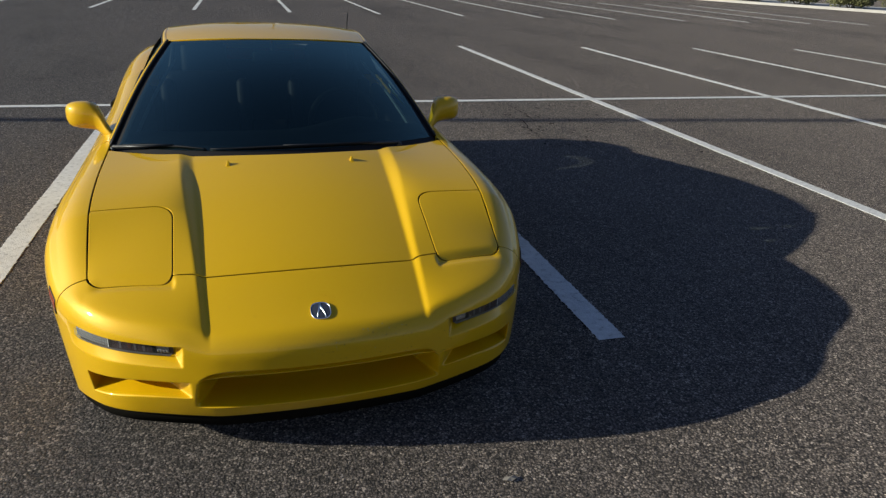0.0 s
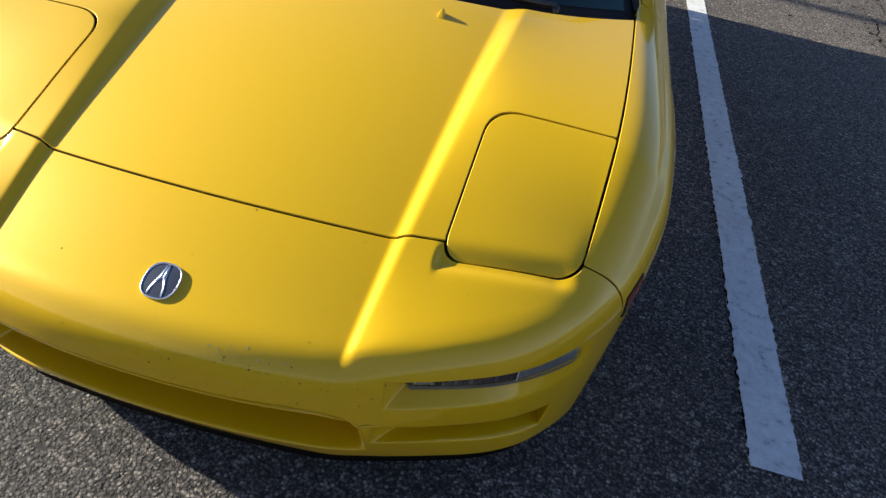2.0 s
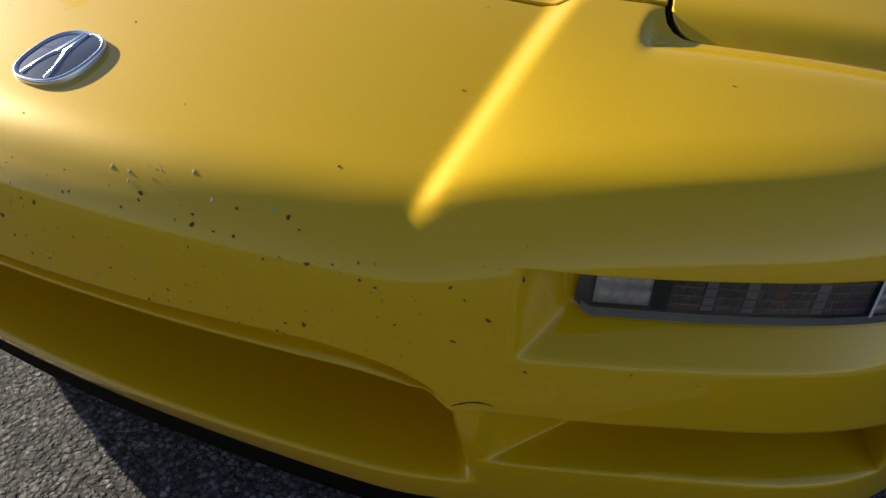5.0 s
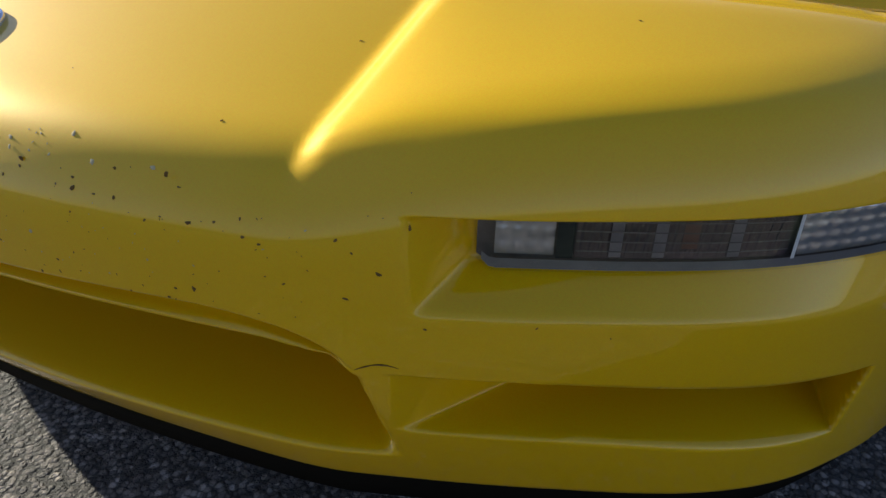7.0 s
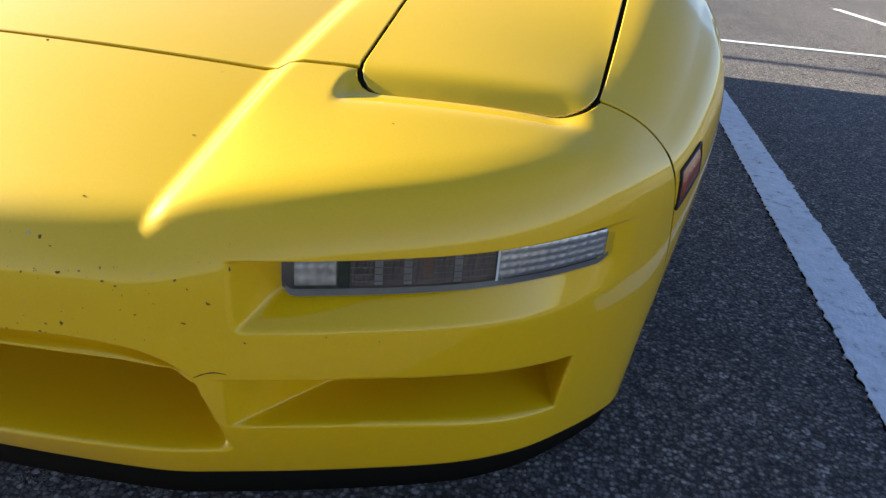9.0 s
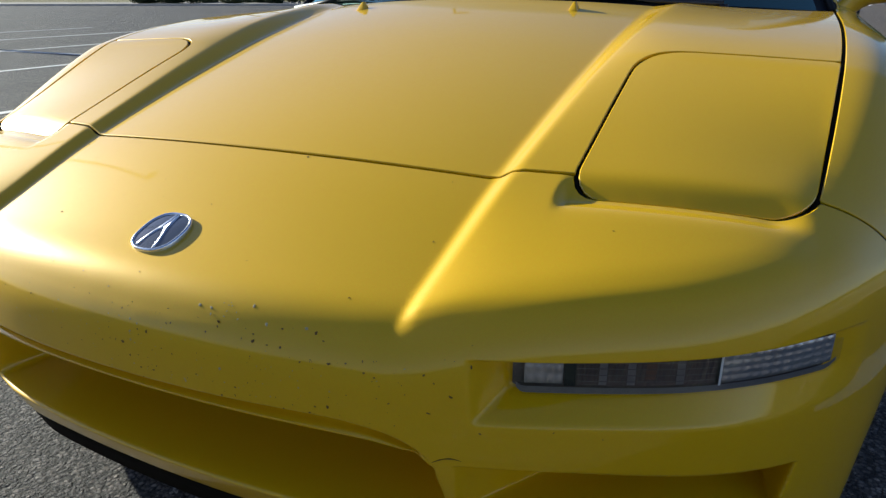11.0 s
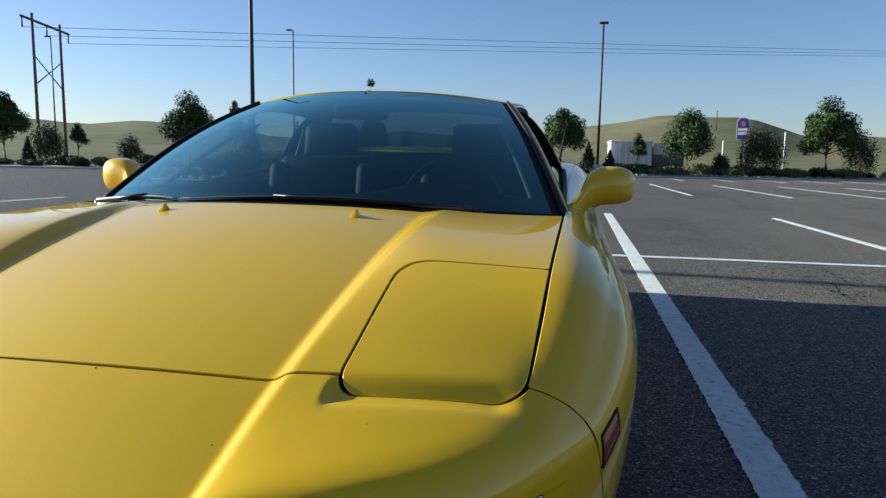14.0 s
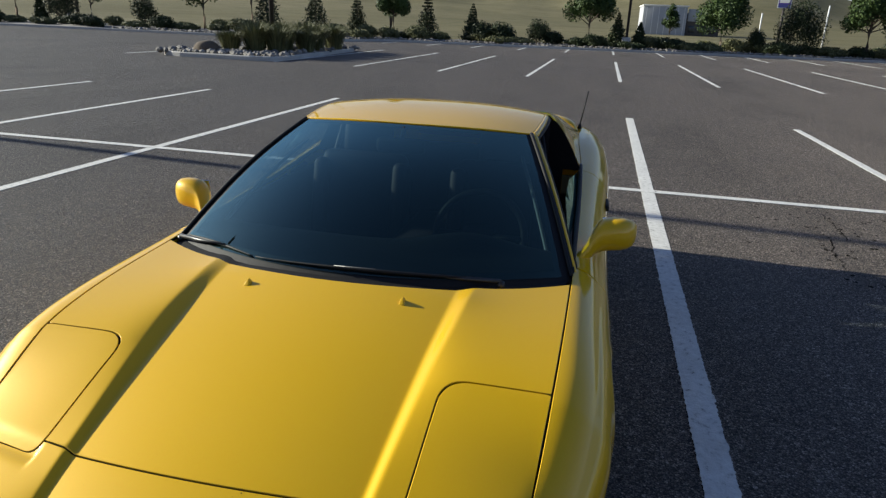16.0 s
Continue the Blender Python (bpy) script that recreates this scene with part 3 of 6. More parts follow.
def top_z(x, y):
    """Height of the upper skin over the plan."""
    x, y = np.asarray(x, float), np.asarray(y, float)
    x, y = np.broadcast_arrays(x, y)
    a = np.abs(x)
    d = outline_distance(a, y)
    # a crease runs back from the nose to the foot of the windshield on each side
    start = .338 + .055 * (np.clip(y, .2, 1.4) - .3)
    width = .021 + .009 * ss((y - .22) / .5) + .024 * ss((y - .55) / .6)
    crown = .20 - .04 * ss((y - .5) / .5)
    foot = mid_h(y) - crown * np.minimum(a, start) ** 2
    lin = np.clip((a - start) / width, 0, 1)
    rise = step_h(y) * (.35 * lin + .65 * ss(lin))
    wing = side_h(y) - .065 * (a - .58) - .30 * np.clip(a - .47, 0, .24) ** 2 * (1 - ss((y - .62) / .25)) + .0036
    z = foot + rise
    z = z + (wing - z) * (1 - np.exp(-np.clip(a - start - width, 0, 1) / .06))
    # it fades where the nose turns down
    fade = (1 - ss((d - .001) / .026)) * np.exp(-(np.clip(a - start, 0, 1) / .080) ** 2) * (y < .6)
    z = foot + (z - foot) * (1 - fade)
    # the bumper dips along the front edge of each headlight lid
    front = .498 + .222 * (a - .447)
    z = z - .010 * np.exp(-((y - front + .006) / .022) ** 2) * ss((a - .434) / .012) * (1 - ss((a - .66) / .05))
    kA = ss((y - .46) / .17)
    kx = ss((a - .36) / .16)
    edge = lambda r, e: np.clip(1 - d / r, 0, 1) ** e
    nose = (1 - kx) * .020 * edge(.055, 3.4) + kx * (.008 * edge(.055, 2) + .012 * edge(.022, 2))
    return z - (1 - kA) * nose - kA * .048 * edge(.12, 3)


def skin(w, t):
    """The wrapped flank: w along the plan outline, t from the shoulder (0) down to the sill (1)."""
    w, t = np.asarray(w, float), np.asarray(t, float)
    s = np.sign(w + 1e-12)
    w = np.abs(w)
    e = 1e-3
    px, py = plan_x(w), plan_y(w)
    tx, ty = plan_x(np.minimum(w + e, W_END)) - plan_x(np.maximum(w - e, 0)), plan_y(np.minimum(w + e, W_END)) - plan_y(np.maximum(w - e, 0))
    tx = np.where(w < e, 1.0, tx)
    ty = np.where(w < e, 0.0, ty)
    ln = np.hypot(tx, ty)
    nx, ny = ty / ln, -tx / ln
    zs, zb = top_z(px, py), sill_z(py)
    k = ss((py - .45) / .45) * (1 - .6 * ss((py - 4.1) / .3))
    B, L = .014 + .038 * k, .046 + .018 * (1 - ss((py - .208) / .052)) - .034 * ss((py - .25) / .22) + .045 * ss((py - .58) / .2)
    u = np.clip(t / .22, 0, 1)
    v = .045 + .955 * np.clip(t / .25, 0, 1)
    rise = (1 - k) * (1 - (1 - u) ** 3) + k * (np.sqrt(np.clip(1 - (1 - v) ** 2, 0, 1)) - .297) / .703
    c = .42 - .15 * ss((py - .55) / .2)
    off = B * rise - L * np.clip((t - c) / (1 - c), 0, 1) ** 1.55
    return np.stack([s * (px + nx * off), py + ny * off, zs + (zb - zs) * t], -1), np.stack([s * nx, ny, 0 * nx], -1)


# seams in plan
def hood_front(x):
    a = np.abs(x)
    return .476 + .24 * a ** 2


def hood_rear(x):
    return 1.257 + .50 * np.abs(x) ** 2


seam_x = curve([(.50, .690), (.58, .706), (.879, .730), (1.2, .742), (1.66, .752)])
LID = [(.447, .498), (.456, .868), (.7270, .886), (.7035, .556)]
GAP = .0040


def lid_outline(grow=0.0, side=1):
    c = np.array(LID)
    m = c.mean(0)
    c = c + np.sign(c - m) * grow
    r = round_poly([c[0], c[1], c[2], c[3]], [.045, .07, .004, .05], 8)
    r = resample(r, .010)
    return r * np.array([side, 1])


def hood_outline():
    """Hood from seam to cowl; the lids are let into it."""
    pts = []
    xl = LID[0][0] - .004
    for x in np.linspace(-xl, xl, 60):
        pts.append((x, float(hood_front(x)) + GAP * 1.7))
    for p in lid_rim_path(1):
        pts.append(p)
    ys = np.linspace(.890 + GAP, 1.62, 50)
    for y in ys:
        if y < hood_rear(float(seam_x(y))) - .004:
            pts.append((float(seam_x(y)) - GAP, y))
    xe = pts[-1][0]
    for x in np.linspace(xe, -xe, 90):
        pts.append((x, float(hood_rear(x))))
    half = [(-p[0], p[1]) for p in pts[60:60 + len(lid_rim_path(1)) + 0]]
    right = []
    for y in ys[::-1]:
        if y < hood_rear(float(seam_x(y))) - .004:
            right.append((-float(seam_x(y)) + GAP, y))
    pts += right + half[::-1]
    out = [pts[0]]
    for p in pts[1:]:
        if math.dist(p, out[-1]) > .003:
            out.append(p)
    if math.dist(out[0], out[-1]) < .003:
        out.pop()
    return np.array(out)


def lid_rim_path(side):
    """The lid's edge as the hood sees it: up the inner side and along the back."""
    o = lid_outline(GAP * 1.6)
    y0 = float(hood_front(.45)) + GAP * 1.7
    keep = [tuple(p) for p in o if p[1] > y0 + .004 and p[0] < .7262 and not (p[0] > .62 and p[1] < .8)]
    i = int(np.argmin([p[1] + 5 * p[0] for p in keep]))
    keep = keep[i:] + keep[:i]
    return [(p[0] * side, p[1]) for p in keep]


car = thing("sports_car", "low yellow two-door sports car with closed pop-up headlights, parked on asphalt", "car")

def lid_z(x, y):
    """The lid follows the skin and turns down along its front edge."""
    y = np.asarray(y, float)
    front = .498 + .222 * (np.abs(x) - .447)
    return top_z(x, y) - .0035 * np.clip((front + .034 - y) / .034, 0, 1) ** 1.4


# bonnet, headlight lids
part("bonnet", sheet_bm(hood_outline(), .0072, top_z), PAINT, car)
for side in (1, -1):
    o = lid_outline(0, side)
    part("headlight_lid", sheet_bm(o if side > 0 else o[::-1], .009, lid_z), PAINT, car, "closed yellow pop-up headlight lid")


# dark strips in the panel gaps, standing in for the shadow there
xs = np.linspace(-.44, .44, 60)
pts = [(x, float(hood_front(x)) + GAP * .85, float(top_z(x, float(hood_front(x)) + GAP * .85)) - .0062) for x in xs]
part("bonnet_gap_shade", tube_bm(pts, .0042, 6), VOID, car)
for side in (1, -1):
    o = lid_outline(GAP * .8, side)
    pts = [(x, y, float(top_z(x, y)) - .0068) for x, y in o]
    part("lid_gap_shade", tube_bm(pts + pts[:1], .0040, 6, caps=False), VOID, car)
    pts = [(side * float(seam_x(y)), y, float(top_z(float(seam_x(y)), y)) - .0068) for y in np.linspace(.57, 1.58, 60)]
    part("fender_gap_shade", tube_bm(pts, .0042, 6), VOID, car)


# front bumper: the top in front of the seams and the wrapped face below it
def bumper_end(t):
    """Where the bumper meets the fender, along the outline."""
    return w_of_y(.598 + .10 * np.asarray(t))


W_BUMP = float(bumper_end(0))


def bumper_top_outline():
    pts = [(float(plan_x(w)), float(plan_y(w))) for w in np.linspace(0, W_BUMP, 281)]
    pts = [(-x, y) for x, y in pts[::-1]] + pts[1:]
    back = []
    x1, y1 = LID[3][0] + .002, LID[3][1] + .028
    xe, ye = float(plan_x(W_BUMP)), float(plan_y(W_BUMP))
    for k in np.linspace(0, 1, 14)[1:-1]:
        q = 1 - k
        back.append((xe + (x1 - xe) * k, ye + (y1 - ye) * (1 - (1 - k) ** 1.7)))
    o = lid_outline(GAP * 1.6)
    low = [tuple(p) for p in o if p[1] < hood_front(.45) - GAP * .2 or (p[0] > .6 and p[1] < y1)]
    i = int(np.argmax([p[0] * 3 + p[1] for p in low]))
    cyc = low[i:] + low[:i]
    if cyc[1][1] > cyc[0][1] - .001 and cyc[1][0] > .69:
        cyc = [cyc[0]] + cyc[1:][::-1]
    back += cyc
    xl = LID[0][0] - .004
    left = [(x, float(hood_front(x))) for x in np.linspace(xl, 0, 32)]
    back += left
    full = pts + back + [(-x, y) for x, y in back[::-1]][1:]
    out = [full[0]]
    for p in full[1:]:
        if math.dist(p, out[-1]) > .002:
            out.append(p)
    return np.array(out)


lamp_low = curve([(.40, .376), (.5, .374), (.6, .369), (.7, .361), (.75, .365), (.79, .377)])
lamp_deep = curve([(.40, .040), (.46, .038), (.55, .030), (.65, .020), (.735, .010), (.79, .004)])
duct_top = curve([(.40, .324), (.49, .319), (.6, .309), (.66, .300), (.72, .290)])
duct_low = curve([(.40, .256), (.46, .254), (.56, .245), (.70, .218), (.73, .214)])


def mouth_lines(a):
    """Heights of the mouth's upper edge and of the second edge inside it."""
    gt = .370 - .038 * np.clip(a / .378, 0, 1.01) ** 9
    gm = .350 - .019 * np.clip(a / .372, 0, 1.05) ** 3
    return gt, np.minimum(gm, gt - .007)


def face_depth(x, z):
    """How far the lamp pockets, the mouth and the side ducts are sunk into the bumper."""
    a = np.abs(x)
    e = .003
    # lamp pocket
    lo = lamp_low(a)
    wall = np.clip((a - .418 - .10 * np.clip(.404 - z, -.02, .04)) / .038, 0, 1)
    floor_in = np.clip((z - lo) / (.400 - lo), 0, 1)
    d1 = lamp_deep(a) * np.minimum(wall, floor_in) * (1 - ss((z - .445 + e) / e)) * (1 - ss((a - .742) / .034))
    # mouth
    gt, gm = mouth_lines(a)
    edge = .379 + (.320 - z) * .15
    wide = 1 - ss((a - edge + .016) / .020)
    gb = .213
    q = np.clip((z - gb) / (gm - .008 - gb), 0, 1)
    deep = .270 * (1 - (1 - q) ** 4.0) * ss((z - gb) / .020)
    d2 = np.where(z > gm, .026 * ss((gt - z) / .006), .026 + (np.maximum(deep, .026) - .026) * ss((gm - z) / .008))
    d2 = np.where(z < gb + .02, deep, d2)
    lipm = 1 - .75 * np.exp(-((z - gm) / .004) ** 2)
    d2 = d2 * lipm * (z < gt) * wide * (z > gb)
    # side duct
    dt, dl = duct_top(a), duct_low(a)
    scoop = .190 * (1 - (1 - np.clip((z - dl) / (dt - dl), 0, 1)) ** 4.5) * np.clip((z - dl) / .008, 0, 1)
    ramp_in = 1.05 * np.clip(a - .404, 0, 1)
    ramp_out = 5.0 * np.clip(.724 - .16 * np.clip(.285 - z, 0, 1) - a, 0, 1)
    soft = .022
    inner = np.minimum(scoop, ramp_in) - .25 * np.maximum(soft - np.abs(scoop - ramp_in), 0) ** 2 / soft
    d3 = np.minimum(np.maximum(inner, 0), ramp_out) * (1 - ss((z - dt + e) / e))
    return np.maximum(d1, d2), d3


def bumper_face():
    ncol = 561
    u = np.linspace(-1, 1, ncol)[None, :]
    # rows follow the edges of the lamp pocket, the mouth and the ducts
    a = np.abs(skin(u * bumper_end(.5), .4 + 0 * u)[0][..., 0])
    gt, gm = mouth_lines(a)
    k = ss((a - .390) / .025)
    top = gt + (duct_top(a) - gt) * k
    ins = gm + (duct_top(a) - .012 - gm) * k
    low = .213 + (duct_low(a) - .213) * ss((a - .42) / .10)
    px, py = plan_x(np.abs(u * W_BUMP)), plan_y(np.abs(u * W_BUMP))
    zs, zb = top_z(px, py), sill_z(py)
    marks = [zs, .445 + 0 * a, .442 + 0 * a, top, top - .003 - .003 * (1 - k), ins, ins - .008, low + .016, low, zb]
    ts = [np.clip((zs - m) / (zs - zb), 0, 1) for m in marks]
    rows = [ts[0]]
    for (t0, t1), n in zip(zip(ts, ts[1:]), (48, 3, 44, 4, 8, 5, 60, 14, 24)):
        rows += [t0 + (t1 - t0) * j / n for j in range(1, n + 1)]
    t = np.concatenate(rows, 0)
    wt = bumper_end(t)
    P, N = skin(u * wt, t + 0 * u)
    # lamps and mouth are sunk along the skin's normal, the ducts straight back
    sunk = []
    for d in face_depth(P[..., 0], P[..., 2]):
        q = np.pad(d, 1, mode="edge")
        sunk.append((q[:-2, 1:-1] + q[2:, 1:-1] + q[1:-1, :-2] + q[1:-1, 2:] + 4 * d) / 8)
    P = P - N * sunk[0][..., None]
    P[..., 1] += sunk[1]
    return P


front_w = np.linspace(-W_BUMP, W_BUMP, 561)
front_edge = np.stack([np.sign(front_w) * plan_x(np.abs(front_w)), plan_y(np.abs(front_w))], 1)
ROLL_ROWS = (.004, .009, .015, .022, .030, .039, .049)
bm = sheet_bm(bumper_top_outline(), .006, top_z, rim=0, base=front_edge, offsets=ROLL_ROWS)
face = bumper_face()
bm.verts.ensure_lookup_table()
n_top = len(bm.verts)
bm = grid_bm(face, bm)
bm.verts.ensure_lookup_table()
bmesh.ops.remove_doubles(bm, verts=bm.verts[:n_top + face.shape[1]], dist=.0022)
under = face[-1].copy()
row2 = under.copy()
row2[:, 1] += .02
row2[:, 2] -= .004
row2[:, 0] *= .985
grid_bm(np.stack([under, row2]), bm)
bmesh.ops.remove_doubles(bm, verts=bm.verts, dist=.00005)
bmesh.ops.recalc_face_normals(bm, faces=bm.faces)
add_rim(bm, .022, only=lambda c: c.z > .25)
bumper = part("front_bumper", bm, PAINT, car, "yellow front bumper with sunken lamps, wide mouth and side ducts")

# dark brown sheets at the back of the mouth and side ducts, shade put in as colour
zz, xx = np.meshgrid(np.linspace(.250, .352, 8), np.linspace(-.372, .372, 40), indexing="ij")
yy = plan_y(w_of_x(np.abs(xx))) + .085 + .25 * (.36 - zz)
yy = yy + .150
part("mouth_shade", grid_bm(np.stack([xx, yy, zz], -1)), RECESS_SHADE, bumper, "dark brown sheet standing for shade in the bumper mouth")
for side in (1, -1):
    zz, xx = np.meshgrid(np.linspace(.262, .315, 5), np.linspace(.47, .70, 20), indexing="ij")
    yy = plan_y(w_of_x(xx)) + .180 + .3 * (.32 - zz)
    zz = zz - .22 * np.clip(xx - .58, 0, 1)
    part("duct_shade", grid_bm(np.stack([side * xx, yy, zz], -1)), RECESS_SHADE, bumper, "dark brown sheet standing for shade in the side duct")

# black chin under the bumper and dark space behind the seams
bm = bmesh.new()
chin = face[-1]
P = np.stack([chin * [.985, 1, 1] + [0, .012, .006], chin * [.995, 1, 1] + [0, .010, -.012], chin * [.985, 1, 1] + [0, .020, -.050], chin * [.92, 1, 1] + [0, .10, -.053]])
grid_bm(P, bm)
part("chin_spoiler", bm, VOID, car, "black rubber chin under the bumper")

gx, gy = np.meshgrid(np.linspace(-1, 1, 70), np.linspace(0, 1, 60))
hx = .80 * gx
hy = .30 + .9 * gx**2 * .5 + gy * (1.32 - .30 - .45 * gx**2) + .25 * gx**2 * gy
part("inner_structure", grid_bm(np.stack([hx, hy, top_z(hx, hy) - .030], -1)), VOID, car)


# fenders, doors and rear quarters
ARCHES = ((1.225, .298, .312), (3.73, .310, .340))


def low_edge(w):
    """The lower edge of the flank, lifted over the wheels."""
    y = plan_y(w)
    z = sill_z(y)
    for cy, cz, r in ARCHES:
        k = np.clip(r * r - (y - cy) ** 2, 0, None)
        z = np.maximum(z, np.where(np.abs(y - cy) < r, cz + np.sqrt(k), 0))
    return z


def flank(w0, w1, side, cols, rows=44, inner=None):
    """A flank panel from w0 to w1 (functions of t or numbers), with the top strip up to inner(y)."""
    f0 = w0 if callable(w0) else (lambda t: w0 + 0 * t)
    f1 = w1 if callable(w1) else (lambda t: w1 + 0 * t)
    s = np.linspace(0, 1, cols)[None, :]
    t = np.linspace(0, 1, rows)[:, None]
    w = f0(t) + (f1(t) - f0(t)) * s
    px, py = plan_x(w), plan_y(w)
    zs, zb = top_z(px, py), sill_z(py)
    tmax = np.clip((zs - low_edge(w)) / (zs - zb), .02, 1)
    P, N = skin(w, t * tmax)
    flare = sum(np.exp(-((np.hypot(P[..., 1] - cy, P[..., 2] - cz) - r) / .03) ** 2) for cy, cz, r in ARCHES)
    P = P + N * (.010 * flare)[..., None]
    bm = grid_bm(P)
    if inner is not None:
        n = 14
        w0s = w[0]
        k = np.linspace(0, 1, n)[:, None]
        bx, by = plan_x(w0s)[None], plan_y(w0s)[None]
        ix = inner(by)
        X = bx + (ix - bx) * k
        Y = by + 0 * k
        grid_bm(np.stack([X, Y, top_z(X, Y)], -1), bm)
    bmesh.ops.remove_doubles(bm, verts=bm.verts, dist=.0008)
    if side < 0:
        bm.transform(Matrix.Diagonal((-1, 1, 1, 1)))
    bmesh.ops.recalc_face_normals(bm, faces=bm.faces)
    bm.normal_update()
    if sum(f.normal.x * side for f in bm.faces) < 0:
        bmesh.ops.reverse_faces(bm, faces=bm.faces[:])
    add_rim(bm, .022)
    return bm


belt_x = curve([(.5, .70), (1.2, .742), (1.66, .752), (2.4, .755), (3.1, .745), (3.6, .72), (4.5, .70)])
W_DOOR, W_QUARTER = float(w_of_y(1.70)), float(w_of_y(2.98))


for side in (1, -1):
    t0 = lambda t: bumper_end(t) + .0055
    s = np.linspace(0, 1, 150)[None, :]
    t = np.linspace(0, 1, 46)[:, None]
    w = t0(t) + (W_DOOR - .003 - t0(t)) * s
    px, py = plan_x(w), plan_y(w)
    zs, zb = top_z(px, py), sill_z(py)
    P, N = skin(w, t * np.clip((zs - low_edge(w)) / (zs - zb), .02, 1))
    flare = np.exp(-((np.hypot(P[..., 1] - ARCHES[0][0], P[..., 2] - ARCHES[0][1]) - ARCHES[0][2]) / .03) ** 2)
    P = P + N * (.004 * flare)[..., None]
    pts = [tuple(p[:2]) for p in np.stack([plan_x(w[0]), plan_y(w[0])], 1)]
    for y in np.linspace(1.695, .592, 90):
        pts.append((float(seam_x(y)) + GAP, y))
    x1, y1 = LID[3][0] + .002, LID[3][1] + .028
    xe, ye = float(plan_x(W_BUMP)), float(plan_y(W_BUMP))
    for k in np.linspace(1, 0, 14)[1:-1]:
        pts.append((xe + (x1 - xe) * k + .001, ye + (y1 - ye) * (1 - (1 - k) ** 1.7) + .0055))
    edge = np.stack([plan_x(w[0]), plan_y(w[0])], 1)
    bm = sheet_bm(np.array(pts), .010, top_z, rim=0, base=edge, offsets=(.006, .013, .021, .030, .040))
    grid_bm(P, bm)
    bmesh.ops.remove_doubles(bm, verts=bm.verts, dist=.0015)
    if side < 0:
        bm.transform(Matrix.Diagonal((-1, 1, 1, 1)))
    bmesh.ops.recalc_face_normals(bm, faces=bm.faces)
    bm.normal_update()
    if sum(f.normal.x * side for f in bm.faces) < 0:
        bmesh.ops.reverse_faces(bm, faces=bm.faces[:])
    add_rim(bm, .022)
    part("front_fender", bm, PAINT, car)
    # a dark strip along the bumper seam stands in for its shadow
    tt = np.linspace(0, .8, 40)
    P, N = skin(bumper_end(tt) + .0028, tt)
    P = P - N * .0048
    arc = []
    for k in np.linspace(1, 0, 12):
        gx, gy = xe + (x1 - xe) * k, ye + (y1 - ye) * (1 - (1 - k) ** 1.7) + .003
        arc.append((gx, gy, float(top_z(gx, gy)) - .0052))
    pts = [(side * p[0], p[1], p[2]) for p in arc + [tuple(q) for q in P[2:]]]
    part("bumper_gap_shade", tube_bm(pts, [.0036] * len(arc) + [.0047] * (len(pts) - len(arc)), 6), VOID, car)
    door = part("door", flank(W_DOOR + .003, W_QUARTER - .003, side, 110, inner=belt_x), PAINT, car)
    part("rear_quarter", flank(W_QUARTER + .003, float(w_of_y(4.42)), side, 110, inner=belt_x), PAINT, car)
    # air scoop behind the door and its handle
    sc = box_bm(.05, .17, .26, (side * .872, 3.02, .60), .02)
    part("side_scoop", sc, BLACK, car, "black air scoop behind the door")
    part("door_handle", box_bm(.02, .16, .03, (side * .893, 2.80, .70), .008), BLACK, door, "black door handle")

# tail
w = np.linspace(float(w_of_y(4.42)) + .004, W_END, 60)
t = np.linspace(0, 1, 40)[:, None]
P, N = skin(np.concatenate([w, -w[::-1][1:]])[None] + 0 * t, t + 0 * np.concatenate([w, -w[::-1][1:]])[None])
bm = grid_bm(P)
bmesh.ops.recalc_face_normals(bm, faces=bm.faces)
part("rear_bumper", bm, PAINT, car)
gx, gy = np.meshgrid(np.linspace(-1, 1, 50), np.linspace(0, 1, 40))
dy = 3.98 + gy * (plan_y(W_END - .74 * np.abs(gx)) - 3.98)
dx = gx * .745
bm = grid_bm(np.stack([dx, dy, top_z(dx, dy) - .002], -1))
part("boot_lid", bm, PAINT, car)
sweep = curve([(0, .958), (.40, .955), (.56, .946), (.64, .925), (.69, .885), (.705, .84)])
xs = np.concatenate([np.linspace(0, .60, 14), np.linspace(.62, .705, 9)])
xs = np.concatenate([-xs[:0:-1], xs])
sec = [(.0, .0), (.015, .011), (.07, .017), (.14, .014), (.22, .004), (.225, -.003), (.14, -.004), (.06, -.006), (.012, -.006)]
P = [[(x * (1 + .05 * h), 4.13 + u - .10 * (abs(x) / .7) ** 2, float(sweep(abs(x))) + h) for u, h in sec + sec[:1]] for x in xs]
bm = grid_bm(np.array(P))
bmesh.ops.recalc_face_normals(bm, faces=bm.faces)
part("tail_spoiler", bm, PAINT, car, "yellow bridge spoiler across the tail")
part("tail_lamp", box_bm(1.3, .03, .11, (0, 4.53, .76), .01), RED, car, "full-width dark red tail lamp")

# floor pan, closing the car from below
gx, gy = np.meshgrid(np.linspace(-1, 1, 12), np.linspace(.42, 4.3, 40))
gw = np.minimum(np.interp(gy, [p[1] for p in PLAN[:15]], [p[0] for p in PLAN[:15]]) - .10, .74)
part("underbody", grid_bm(np.stack([gx * gw, gy, .155 + 0 * gx], -1)), VOID, car)
for cy in (1.225, 3.73):
    for side in (1, -1):
        own = spin_bm([(-.13, .02), (-.13, .322), (.10, .322)], 28)
        own.transform(Matrix.Translation((side * .70, cy, .31)))
        part("wheel_well", own, VOID, car)


